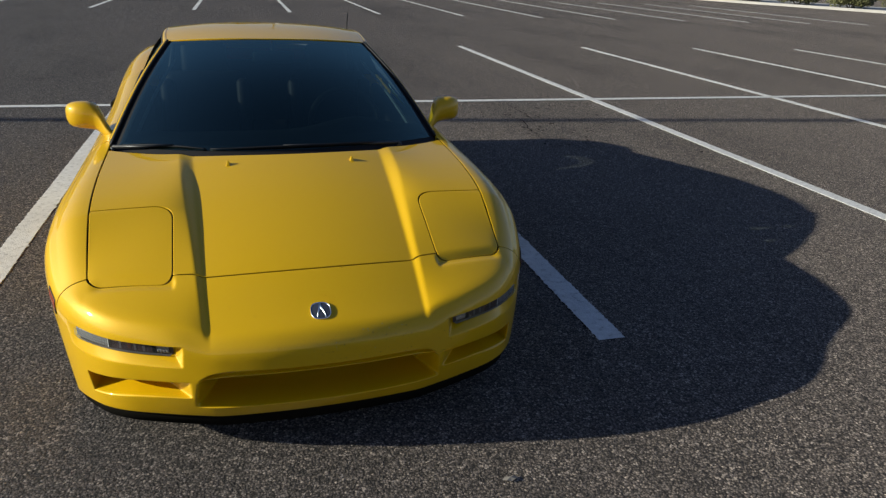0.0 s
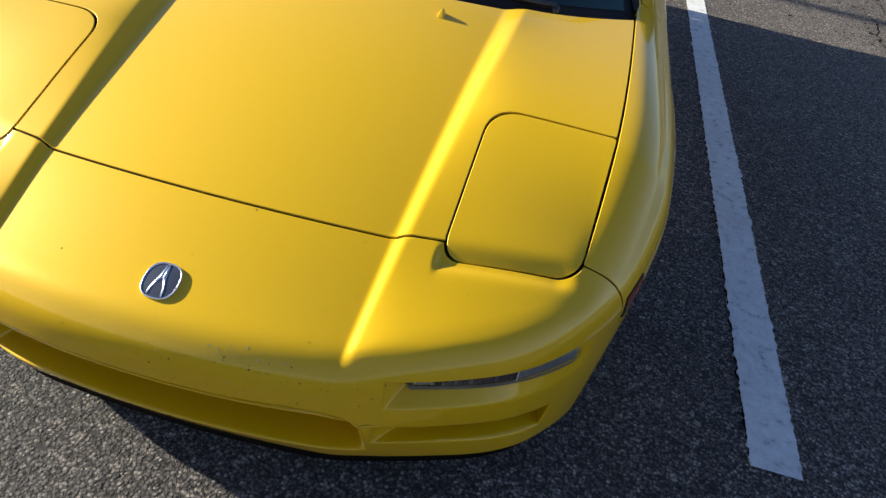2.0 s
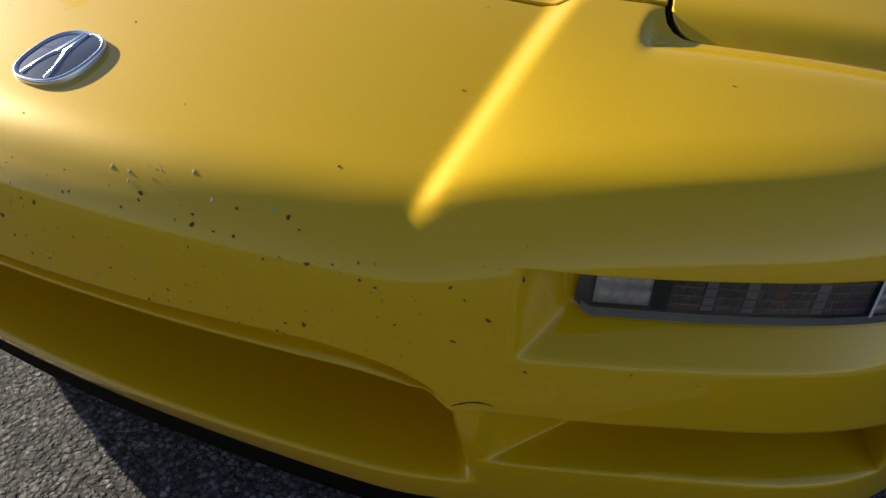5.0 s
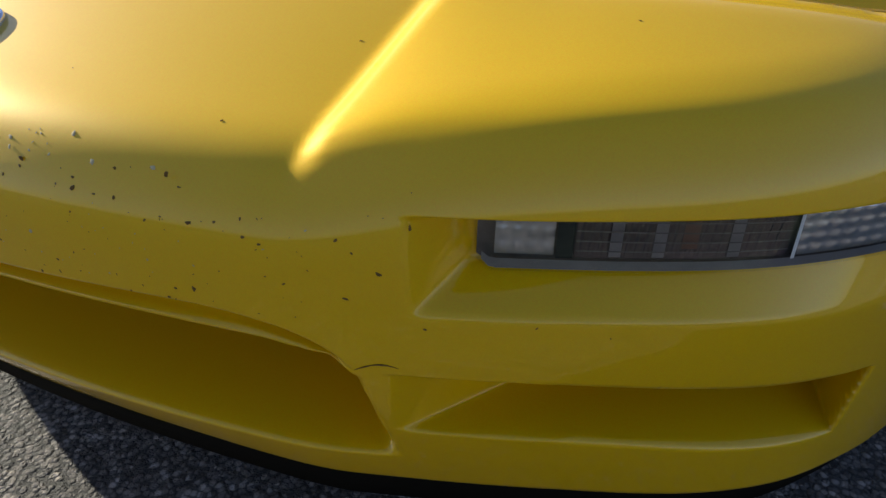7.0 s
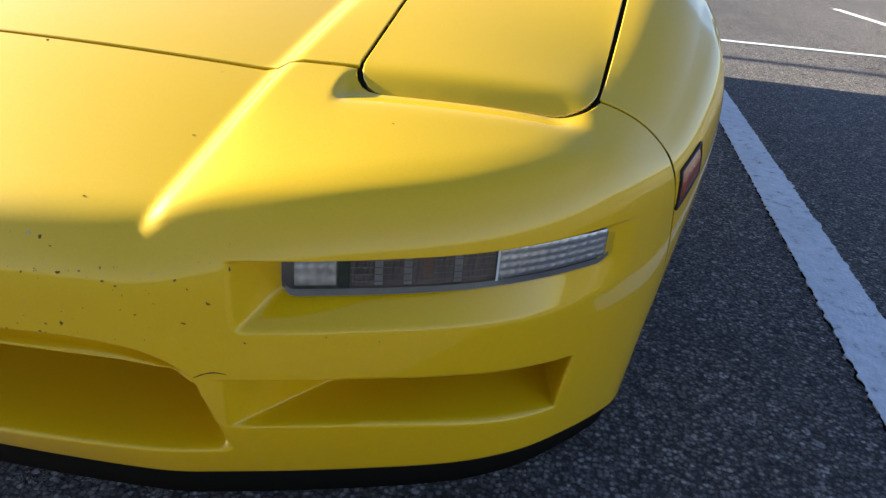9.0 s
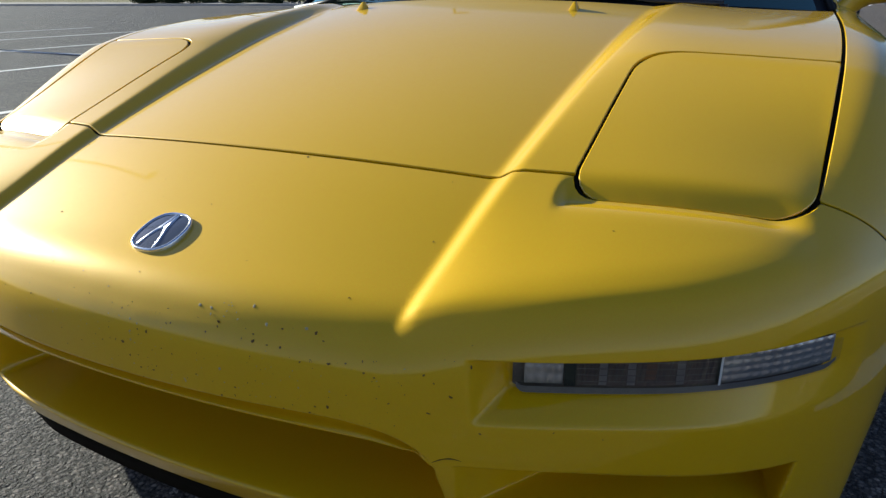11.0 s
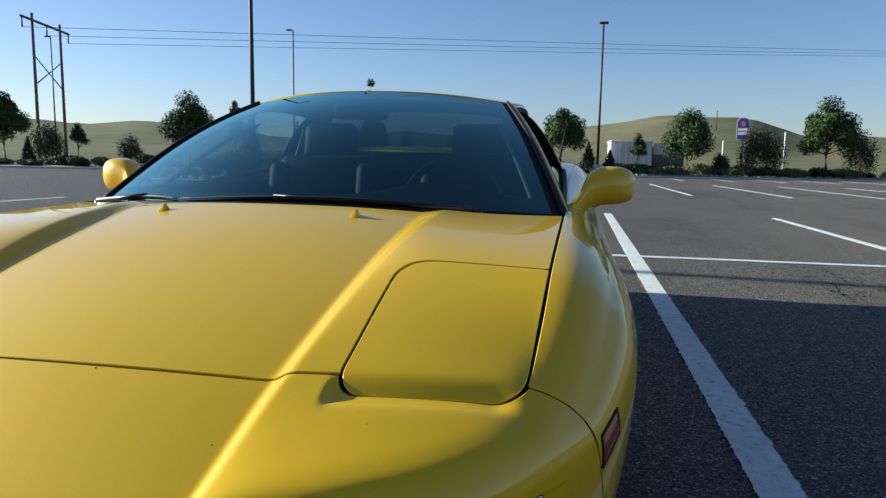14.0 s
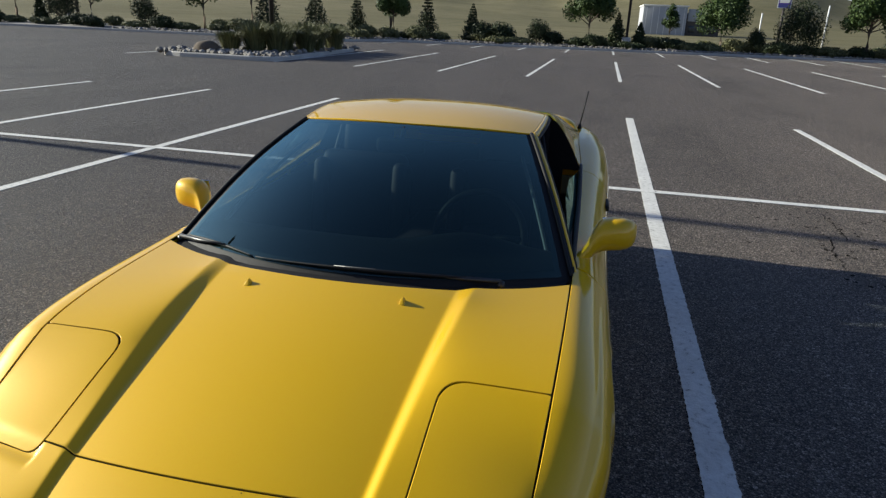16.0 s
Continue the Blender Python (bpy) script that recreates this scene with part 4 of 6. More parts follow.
def wheel(cy, side):
    r = .298 if cy < 2 else .312
    prof = [(-.10, r - .11), (-.105, r - .04), (-.09, r - .010), (-.06, r), (.06, r), (.09, r - .010), (.105, r - .04), (.10, r - .11)]
    hub = part("wheel", spin_bm([(-.09, .05), (-.09, r - .115), (.085, r - .108), (.075, r - .125), (.02, r - .13)], 48), ALLOY, car)
    hub.matrix_basis = pose(side * .775, cy, r, 0, 0, 0 if side > 0 else 180)
    part("tyre", spin_bm(prof, 56), RUBBER, hub, "black low-profile tyre")
    bm = spin_bm([(.06, .001), (.072, .03), (.06, .06), (.02, .065)], 24)
    for k in range(5):
        a = 2 * math.pi * k / 5
        box_bm(.022, .055, r - .14, (.055, math.sin(a) * (r - .11) / 2, math.cos(a) * (r - .11) / 2), .008, bm, Matrix.Rotation(-a, 3, "X"))
    part("spokes", bm, ALLOY, hub)


for cy in (1.225, 3.73):
    for side in (1, -1):
        wheel(cy, side)


# ---- cabin ----
def ws_point(s, v):
    """Windshield: s across (-1..1), v from the base (0) to the roof (1)."""
    s, v = np.asarray(s, float), np.asarray(v, float)
    bx = .742 * s
    by, bz = 1.335 + .52 * bx**2, .757 - .030 * s**2
    tx = .512 * s
    ty, tz = 2.165 + .58 * tx**2, 1.135 - .030 * s**2
    bow = .045 * np.sin(math.pi * v) * (1 - .3 * s**2)
    return np.stack([bx + (tx - bx) * v, by + (ty - by) * v - bow * .55, bz + (tz - bz) * v + bow], -1)


s, v = np.meshgrid(np.linspace(-.965, .965, 40), np.linspace(.0, .985, 24))
glass = part("windshield", grid_bm(ws_point(s, v)), WINDSHIELD, car, "dark tinted windshield")
# black band round the glass
for lo, hi, a, b in ((-1.03, -.94, -.03, 1), (.94, 1.03, -.03, 1), (-.94, .94, -.03, .035), (-.94, .94, .965, 1.0)):
    s, v = np.meshgrid(np.linspace(lo, hi, 30), np.linspace(a, b, 16))
    part("windshield_seal", grid_bm(ws_point(s, v) - np.array([0, -.002, .003])), BLACK, car)


def roof_pt(s, v):
    """Roof: s across, v from the windshield (0) to the rear glass (1)."""
    s, v = np.asarray(s, float), np.asarray(v, float)
    x = (.520 + .02 * np.sin(math.pi * v)) * s
    y = (2.165 + .58 * x**2) * (1 - v) + (3.02 + .05 * s**2) * v
    z = 1.137 + .036 * np.sin(math.pi * (v * .8)) - .012 * v - (.032 + .010 * v) * np.abs(s) ** 2.4
    return np.stack([x, y, z], -1)


s, v = np.meshgrid(np.linspace(-1, 1, 44), np.linspace(0, 1, 34))
bm = grid_bm(roof_pt(s, v))
bmesh.ops.recalc_face_normals(bm, faces=bm.faces)
bm.normal_update()
if sum(f.normal.z for f in bm.faces) < 0:
    bmesh.ops.reverse_faces(bm, faces=bm.faces[:])
add_rim(bm, .018)
part("roof", bm, PAINT, car)
s, v = np.meshgrid(np.linspace(-.96, .96, 20), np.linspace(0.03, .97, 14))
part("headliner", grid_bm(roof_pt(s, v) - np.array([0, 0, .03])), DASH, car)


def rail(side, v):
    """The line of the windshield pillar and roof edge."""
    if v <= 1:
        return Vector(ws_point(side * 1.005, v))
    return Vector(roof_pt(side * 1.0, min(1, v - 1)))


for side in (1, -1):
    pts = [rail(side, k) + Vector((side * .012, .032, -.012)) for k in np.linspace(-.02, 1.0, 22)]
    pts += [rail(side, k) + Vector((side * .008, 0, -.016)) for k in np.linspace(1.06, 2.0, 16)]
    bm = tube_bm(pts, .0155, 12)
    part("pillar", bm, PAINT, car, "yellow windshield pillar and roof rail")
    pts = [p + Vector((side * .013, .020, -.012)) for p in pts]
    part("pillar_trim", tube_bm(pts, .012, 8), BLACK, car)
    pts = [rail(side, k) + Vector((-side * .058, .055, -.050)) for k in np.linspace(.08, .86, 18)]
    part("inner_pillar_trim", tube_bm(pts, [.003] + [.0075] * 16 + [.003], 8), PILLAR_TRIM, car, "grey trim inside the windshield pillar")
    pts = [rail(side, k) + Vector((side * .004, -.002, .001)) for k in np.linspace(0, 1.0, 22)]
    part("windshield_seal", tube_bm(pts, .0075, 8), BLACK, car)
    # side glass: from the belt line up to the roof rail
    n = 40
    top = [np.array(rail(side, k)) + [side * .004, .03, -.022] for k in np.linspace(0.0, 2.0, n)]
    rows = []
    for k, tp in enumerate(top):
        yb = 1.66 + (3.0 - 1.66) * k / (n - 1)
        xb = float(belt_x(yb)) - .012
        zb = float(top_z(xb, yb)) - .006
        b = np.array([side * xb, yb, zb])
        rows.append([b + (tp - b) * q - np.array([-side * .018 * math.sin(math.pi * q), 0, 0]) for q in np.linspace(0, 1, 12)])
    if side > 0:
        strip = [[row[0] + (row[-1] - row[0]) * f * .24 * min(1, 4 * k / n, 3.2 * (n - 1 - k) / n) for f in np.linspace(0, 1, 4)] for k, row in enumerate(rows)]
        part("side_window", grid_bm(np.array(strip)), LOWERED, car, "tinted side window wound most of the way down")
    if side < 0:
        part("side_window", grid_bm(np.array(rows)), TINT, car, "tinted side window")
    bm = tube_bm([(side * (float(belt_x(y)) - .004), y, float(top_z(belt_x(y), y)) + .004) for y in np.linspace(1.64, 3.06, 24)], .010, 8)
    part("belt_trim", bm, BLACK, car)
    # rear buttress
    P = []
    for q in np.linspace(0, 1, 20):
        y = 3.0 + 1.05 * q
        xo, zo = float(belt_x(y)) - .004, float(top_z(belt_x(y), y)) + .001
        xi = .53 + .10 * q
        zi = 1.118 - .205 * q ** 1.25
        P.append([(side * (xo + (xi - xo) * k), y, zo + (zi - zo) * (1 - (1 - k) ** 1.6)) for k in np.linspace(0, 1, 10)])
    bm = grid_bm(np.array(P))
    bmesh.ops.recalc_face_normals(bm, faces=bm.faces)
    part("rear_buttress", bm, PAINT, car)
    plate = [[(p[0], p[1] - .012, p[2] - .006), (side * .44, p[1] - .012, p[2] - .006)] for p in P[0]]
    part("inner_panel", grid_bm(np.array(plate)), DASH, car, "black panel behind the side window")
    P = np.array(P) - np.array([side * .03, 0, .02])
    part("inner_trim", grid_bm(P), DASH, car, "black cabin trim behind the window")

# rear glass and engine cover
s, v = np.meshgrid(np.linspace(-1, 1, 20), np.linspace(0, 1, 16))
rx = (.53 + .10 * v) * s
P = np.stack([rx, 3.03 + 1.0 * v, 1.126 - .20 * v**1.25 - .01 * s**2], -1)
part("rear_window", grid_bm(P), REAR_GLASS, car)

# interior
bm = bmesh.new()
s, v = np.meshgrid(np.linspace(-1, 1, 40), np.linspace(0, 1, 14))
dxx = .70 * s
dyy = 1.42 + .50 * dxx**2 + v * (.42 - .25 * s**2)
hump = .055 * np.exp(-((dxx - .36) / .20) ** 2) * ss((v - .35) / .3)
dzz = .738 + .022 * np.sin(math.pi * np.clip(v, 0, 1)) + hump - .10 * ss((v - .8) / .2)
grid_bm(np.stack([dxx, dyy, dzz], -1), bm)
box_bm(1.36, .05, .30, (0, 1.84, .55), .02, bm)
part("dashboard", bm, DASH, car, "black dashboard with a low hood over the dials")
# unseen block added to stop sun leaking through under the cabin
part("light_leak_block", box_bm(1.56, .22, .54, (0, 1.66, .43), .01), VOID, car)
part("cabin_tub", box_bm(1.40, 1.5, .05, (0, 2.4, .24), .01), DASH, car)
part("rear_bulkhead", box_bm(1.30, .06, .60, (0, 3.02, .62), .02), DASH, car)
for sx in (-1, 1):
    part("inner_pillar", box_bm(.13, .05, .20, (sx * .50, 2.99, .96), .02), DASH, car)
    part("door_card", box_bm(.05, 1.32, .56, (sx * .715, 2.34, .492), .02), LEATHER, car)
part("centre_console", box_bm(.24, 1.1, .28, (0, 2.35, .42), .03), DASH, car)
for sx in (-.36, .36):
    seat = part("seat", box_bm(.48, .50, .16, (sx, 2.32, .36), .05, seg=3), LEATHER, car, "black leather bucket seat")
    bm = box_bm(.46, .13, .52, (0, 0, 0), .05, seg=3)
    for b in (-.21, .21):
        box_bm(.08, .17, .46, (b, -.03, -.02), .035, bm, seg=3)
    bm.transform(pose(sx, 2.66, .64, -14, 0, 0))
    part("seat_back", bm, LEATHER, seat)
    bm = box_bm(.26, .09, .19, (0, 0, 0), .04, seg=3)
    bm.transform(pose(sx, 2.76, .955, -12, 0, 0))
    part("head_restraint", bm, LEATHER, seat)
# steering wheel
bm = bmesh.new()
ring = [(.185 * math.cos(a), .185 * math.sin(a), 0) for a in np.linspace(0, 2 * math.pi, 41)]
tube_bm(ring, .015, 10, bm, caps=False)
box_bm(.15, .12, .05, (0, -.01, -.02), .03, bm)
for a in (0, math.pi, -math.pi / 2):
    tube_bm([(.05 * math.cos(a), .05 * math.sin(a), -.01), (.18 * math.cos(a), .18 * math.sin(a), 0)], .014, 8, bm)
bm.transform(pose(.36, 2.02, .715, 66, 0, 0))
part("steering_wheel", bm, LEATHER, car, "black leather steering wheel")
bm = box_bm(.21, .03, .065, (0, 2.07, 1.055), .02, seg=3)
tube_bm([(0, 2.07, 1.07), (0, 2.13, 1.12)], .010, 8, bm)
part("rear_view_mirror", bm, BLACK, car)
for sx in (-1, 1):
    P = [(sx * .60, 2.80, .60), (sx * .57, 2.82, .85), (sx * .53, 2.86, 1.02)]
    part("seat_belt", tube_bm(P, .014, 6), BLACK, car)

# cowl, wipers, washer jets
s, v = np.meshgrid(np.linspace(-1, 1, 50), np.linspace(0, 1, 8))
cx = .735 * s
cy_ = hood_rear(cx) - .012 + v * (.115 + .02 * s**2)
czz = top_z(cx, np.minimum(hood_rear(cx), 1.6)) - .020 + .008 * v
part("cowl", grid_bm(np.stack([cx, cy_, czz], -1)), BLACK, car, "black cowl below the windshield")


def wiper(s0, s1, pivot):
    """A wiper at rest along the foot of the glass, from s0 to s1, with its arm."""
    line = [Vector(ws_point(q, .010 + .014 * math.sin(math.pi * k / 18))) + Vector((0, -.006, .002)) for k, q in enumerate(np.linspace(s0, s1, 19))]
    arm = part("wiper", tube_bm(line, [.002 + .004 * math.sin(math.pi * min(1, .08 + k / 18)) for k in range(19)], 8), BLACK, car, "black wiper at rest on the foot of the windshield")
    p = Vector(ws_point(pivot, -.02)) + Vector((0, -.012, .004))
    q = line[11]
    bm = tube_bm([p + Vector((0, 0, -.02)), p + Vector((0, 0, .010))], .012, 12)
    tube_bm([p + Vector((0, 0, .010)), p.lerp(q, .45) + Vector((0, -.006, .006)), q + Vector((0, -.004, .006))], [.009, .007, .003], 8, bm)
    part("arm", bm, GLOSS_BLACK, arm, "worn glossy black wiper arm")
    part("blade", tube_bm([v + Vector((0, .004, -.008)) for v in line], .0035, 6), RUBBER, arm)


for jx in (-.254, .254):
    bm = box_bm(.020, .034, .020, (0, 0, .004), .0015, seg=2)
    for v in bm.verts:
        k = 1 - .78 * max(0, min(1, (v.co.z + .006) / .020))
        v.co.x *= k
        v.co.y = v.co.y * k + .004 * (1 - k)
    bm.transform(Matrix.Translation((jx, 1.20, float(top_z(jx, 1.20)) + .002)))
    part("washer_jet", bm, PAINT, car, "small yellow washer jet")

wiper(-.95, -.46, -.985)
wiper(.62, -.44, .70)


# door mirrors
def mirror(side):
    """A housing that flows out of its foot on the door: sections (x, low, high, front, back)."""
    rings = [(.752, .690, .735, 1.795, 1.855), (.775, .694, .752, 1.808, 1.880), (.797, .703, .782, 1.828, 1.915), (.815, .714, .822, 1.848, 1.950),
             (.832, .727, .848, 1.862, 1.978), (.852, .736, .861, 1.870, 1.992), (.885, .741, .868, 1.874, 1.998), (.920, .743, .867, 1.884, 2.001),
             (.948, .748, .861, 1.900, 2.003), (.966, .757, .851, 1.922, 2.004), (.977, .772, .836, 1.948, 2.004), (.981, .792, .815, 1.975, 2.003)]
    P = []
    for x, lo, hi, f, r in rings:
        row = []
        for k in range(29):
            t = 2 * math.pi * k / 28
            c, q = math.cos(t), math.sin(t)
            row.append((x, (f + r) / 2 + (r - f) / 2 * math.copysign(abs(c) ** .8, c), (lo + hi) / 2 + (hi - lo) / 2 * math.copysign(abs(q) ** .8, q)))
        P.append(row)
    bm = grid_bm(np.array(P))
    bm.verts.ensure_lookup_table()
    bm.faces.new([bm.verts[11 * 29 + k] for k in range(28)])
    bmesh.ops.remove_doubles(bm, verts=bm.verts, dist=.0001)
    bmesh.ops.recalc_face_normals(bm, faces=bm.faces)
    if side < 0:
        bm.transform(Matrix.Diagonal((-1, 1, 1, 1)))
        bmesh.ops.reverse_faces(bm, faces=bm.faces[:])
    m = part("door_mirror", bm, PAINT, car, "yellow door mirror")
    g = box_bm(.11, .006, .09, (side * .902, 2.003, .803), .002)
    part("mirror_glass", g, CHROME, m, "mirror glass")


mirror(1)
mirror(-1)

# aerial on the left rear wing
bm = tube_bm([(.709, 4.178, .87), (.709, 4.18, .91)], [.016, .010], 10)
tube_bm([(.709, 4.18, .91), (.745, 4.25, 1.13)], .0048, 6, bm)
part("aerial", bm, BLACK, car, "thin black aerial")


# lamps in the bumper
def face_points(x, z, depth):
    """Points of the bumper's face by x and height, sunk by depth."""
    a = np.abs(x)
    w = w_of_x(a)
    for _ in range(5):
        zs, zb = top_z(plan_x(w), plan_y(w)), sill_z(plan_y(w))
        P, N = skin(w, (zs - z) / (zs - zb))
        w = w + (a - P[..., 0])
    P = P - N * depth[..., None]
    return np.stack([np.copysign(P[..., 0], x), P[..., 1], P[..., 2]], -1)


def lens_patch(side, x0, x1, f0, f1, sunk, nx, nz, wave=0.0):
    x, f = np.meshgrid(np.linspace(x0, x1, nx + 1), np.linspace(f0, f1, nz + 1))
    q = (x - .461) / .28
    zl, zh = .3985 + .007 * np.clip(q, 0, 1), .4425 - .001 * q
    end = 1 - ss((np.minimum(x - .459, .744 - x)) / .010)
    zl, zh = zl + .008 * end, zh - .004 * end
    i, j = np.meshgrid(np.arange(nx + 1), np.arange(nz + 1))
    bm = grid_bm(face_points(side * x, zl + (zh - zl) * f, np.maximum(lamp_deep(x) - .0035 - sunk, -.003) + wave * ((i + j) % 2) * (i > 0) * (i < nx) * (j > 0) * (j < nz)))
    bmesh.ops.recalc_face_normals(bm, faces=bm.faces)
    return bm


def pillow_patch(side, x0, x1, f0, f1, sunk, nx, nz, swell):
    """A reflector of nx by nz small swelling squares with sunken joints."""
    x, f = np.meshgrid(np.linspace(x0, x1, nx * 4 + 1), np.linspace(f0, f1, nz * 4 + 1))
    i, j = np.meshgrid(np.arange(nx * 4 + 1) % 4, np.arange(nz * 4 + 1) % 4)
    lift = np.array([0, .75, 1, .75])
    zl, zh = .3985 + .025 * np.clip(x - .461, 0, .28), .4425 - .0036 * (x - .461)
    deep = np.maximum(lamp_deep(x) - .0035 - sunk, -.003)
    bm = grid_bm(face_points(side * x, zl + (zh - zl) * f, deep + swell * (1 - lift[i] * lift[j])))
    bmesh.ops.recalc_face_normals(bm, faces=bm.faces)
    return bm


for side in (1, -1):
    lamp = part("turn_signal", lens_patch(side, .459, .744, -.06, 1.04, .000, 60, 3), LAMP_DARK, car, "clear turn signal lamp sunk in the bumper")
    part("inner_reflector", pillow_patch(side, .470, .506, .20, 1.0, .006, 4, 3, .0018), REFLECTOR, lamp)
    part("bulb", lens_patch(side, .579, .588, .36, .86, .0052, 3, 4), DARK_AMBER, lamp, "dark amber bulb behind the lens")
    for a in (.538, .563, .606):
        part("bulb_shield", lens_patch(side, a, a + .007, .20, .96, .0052, 2, 3), LAMP_SHIELD, lamp, "pale upright bar behind the lens")
    part("dark_bar", lens_patch(side, .507, .517, .17, 1.0, .006, 2, 2), BLACK, lamp)
    part("fluted_panel", lens_patch(side, .518, .640, .17, 1.0, .0046, 46, 2, .0016), LAMP_FLUTE, lamp, "smoky fluted panel", smooth=False)
    for k in range(4):
        f = .30 + .17 * k
        part("flute", lens_patch(side, .518, .640, f, f + .022, .0062, 20, 1), LAMP_GREY, lamp)
    part("divider", lens_patch(side, .6415, .6435, .14, 1.0, .008, 1, 2), WHITE, lamp)
    part("outer_reflector", pillow_patch(side, .645, .740, .14, 1.0, .0055, 11, 4, .0014), REFLECTOR, lamp)
    part("lower_rim", lens_patch(side, .462, .742, -.02, .15, .007, 60, 1), LENS_RIM, lamp)
    for k in range(16):
        a = .540 + .0062 * k + (.006 if k > 7 else 0)
        part("moulded_mark", lens_patch(side, a, a + .0035, .05, .11, .0068, 1, 1), WHITE, lamp)
    lens = part("lens", lens_patch(side, .459, .744, -.02, 1.02, .010, 60, 4), LENS, lamp, "clear plastic lens")
    lens.visible_shadow = False
    # side marker
    rows = []
    for i in range(5):
        row = []
        for j in range(9):
            w = float(w_of_y(.628 + .068 * j / 8))
            z = .424 + .030 * j / 8 + (.048 - .010 * j / 8) * i / 4
            zs, zb = float(top_z(plan_x(w), plan_y(w))), float(sill_z(plan_y(w)))
            P, N = skin(np.array([w]), np.array([(zs - z) / (zs - zb)]))
            edge = i in (0, 4) or j in (0, 8)
            q = P[0] + N[0] * (.0005 if edge else .004)
            row.append((side * q[0], q[1], q[2]))
        rows.append(row)
    bm = grid_bm(np.array(rows))
    bmesh.ops.recalc_face_normals(bm, faces=bm.faces)
    marker = part("side_marker", bm, AMBER, car, "dark amber side marker with a black gasket")
    ring = [rows[0][j] for j in range(9)] + [rows[i][8] for i in range(1, 5)] + [rows[4][j] for j in range(7, -1, -1)] + [rows[i][0] for i in range(3, -1, -1)]
    part("gasket", tube_bm(ring, .0028, 6, caps=False), BLACK, marker)


# badge on the nose
def badge():
    y0 = .300
    z0 = float(top_z(0.0, y0))
    slope = math.atan2(float(top_z(0.0, y0 + .03)) - float(top_z(0.0, y0 - .03)), .06)
    m = Matrix.Translation((0, y0, z0)) @ Matrix.Rotation(slope, 4, "X")
    a, b = .0325, .0360
    oval = lambda r, k: (math.copysign(abs(math.cos(k)) ** .78, math.cos(k)) * a * r, math.copysign(abs(math.sin(k)) ** .78, math.sin(k)) * b * r)
    ks = np.linspace(0, 2 * math.pi, 49)[:-1]
    P = [[(*oval(r, k), z) for k in [*ks, ks[0]]] for r, z in ((1.0, -.003), (1.0, .003), (.975, .0055), (.935, .0055), (.91, .0035))]
    bm = grid_bm(np.array(P))
    bmesh.ops.remove_doubles(bm, verts=bm.verts, dist=1e-5)
    bmesh.ops.recalc_face_normals(bm, faces=bm.faces)
    bm.transform(m)
    ob = part("badge", bm, SOFT_CHROME, car, "oval badge with chrome rim and grey face")
    # a shallow domed face
    P = [[(*oval(r, k), .0035 + .0022 * (1 - r * r)) for k in [*ks, ks[0]]] for r in (.93, .75, .5, .25, .001)]
    bm = grid_bm(np.array(P))
    bmesh.ops.remove_doubles(bm, verts=bm.verts, dist=1e-5)
    bmesh.ops.recalc_face_normals(bm, faces=bm.faces)
    bm.transform(m)
    part("face", bm, BADGE, ob)
    bm = bmesh.new()
    for sx in (-1, 1):
        strip = [(sx * .0006, .0318), (sx * .0032, .0316), (sx * .0070, .0045), (sx * .0128, -.0150), (sx * .0142, -.0290), (sx * .0118, -.0292), (sx * .0102, -.0155), (sx * .0040, -.0005), (sx * .0016, .0035), (sx * .0004, .0040)]
        lo = [bm.verts.new((*p, .0035)) for p in strip]
        hi = [bm.verts.new((p[0], p[1], .0066 - 1.2 * (p[0] ** 2 + p[1] ** 2))) for p in strip]
        bm.faces.new(hi)
        n = len(strip)
        for i in range(n):
            bm.faces.new((lo[i], lo[(i + 1) % n], hi[(i + 1) % n], hi[i]))
    bmesh.ops.recalc_face_normals(bm, faces=bm.faces)
    bm.transform(m)
    part("emblem", bm, SOFT_CHROME, ob)


badge()


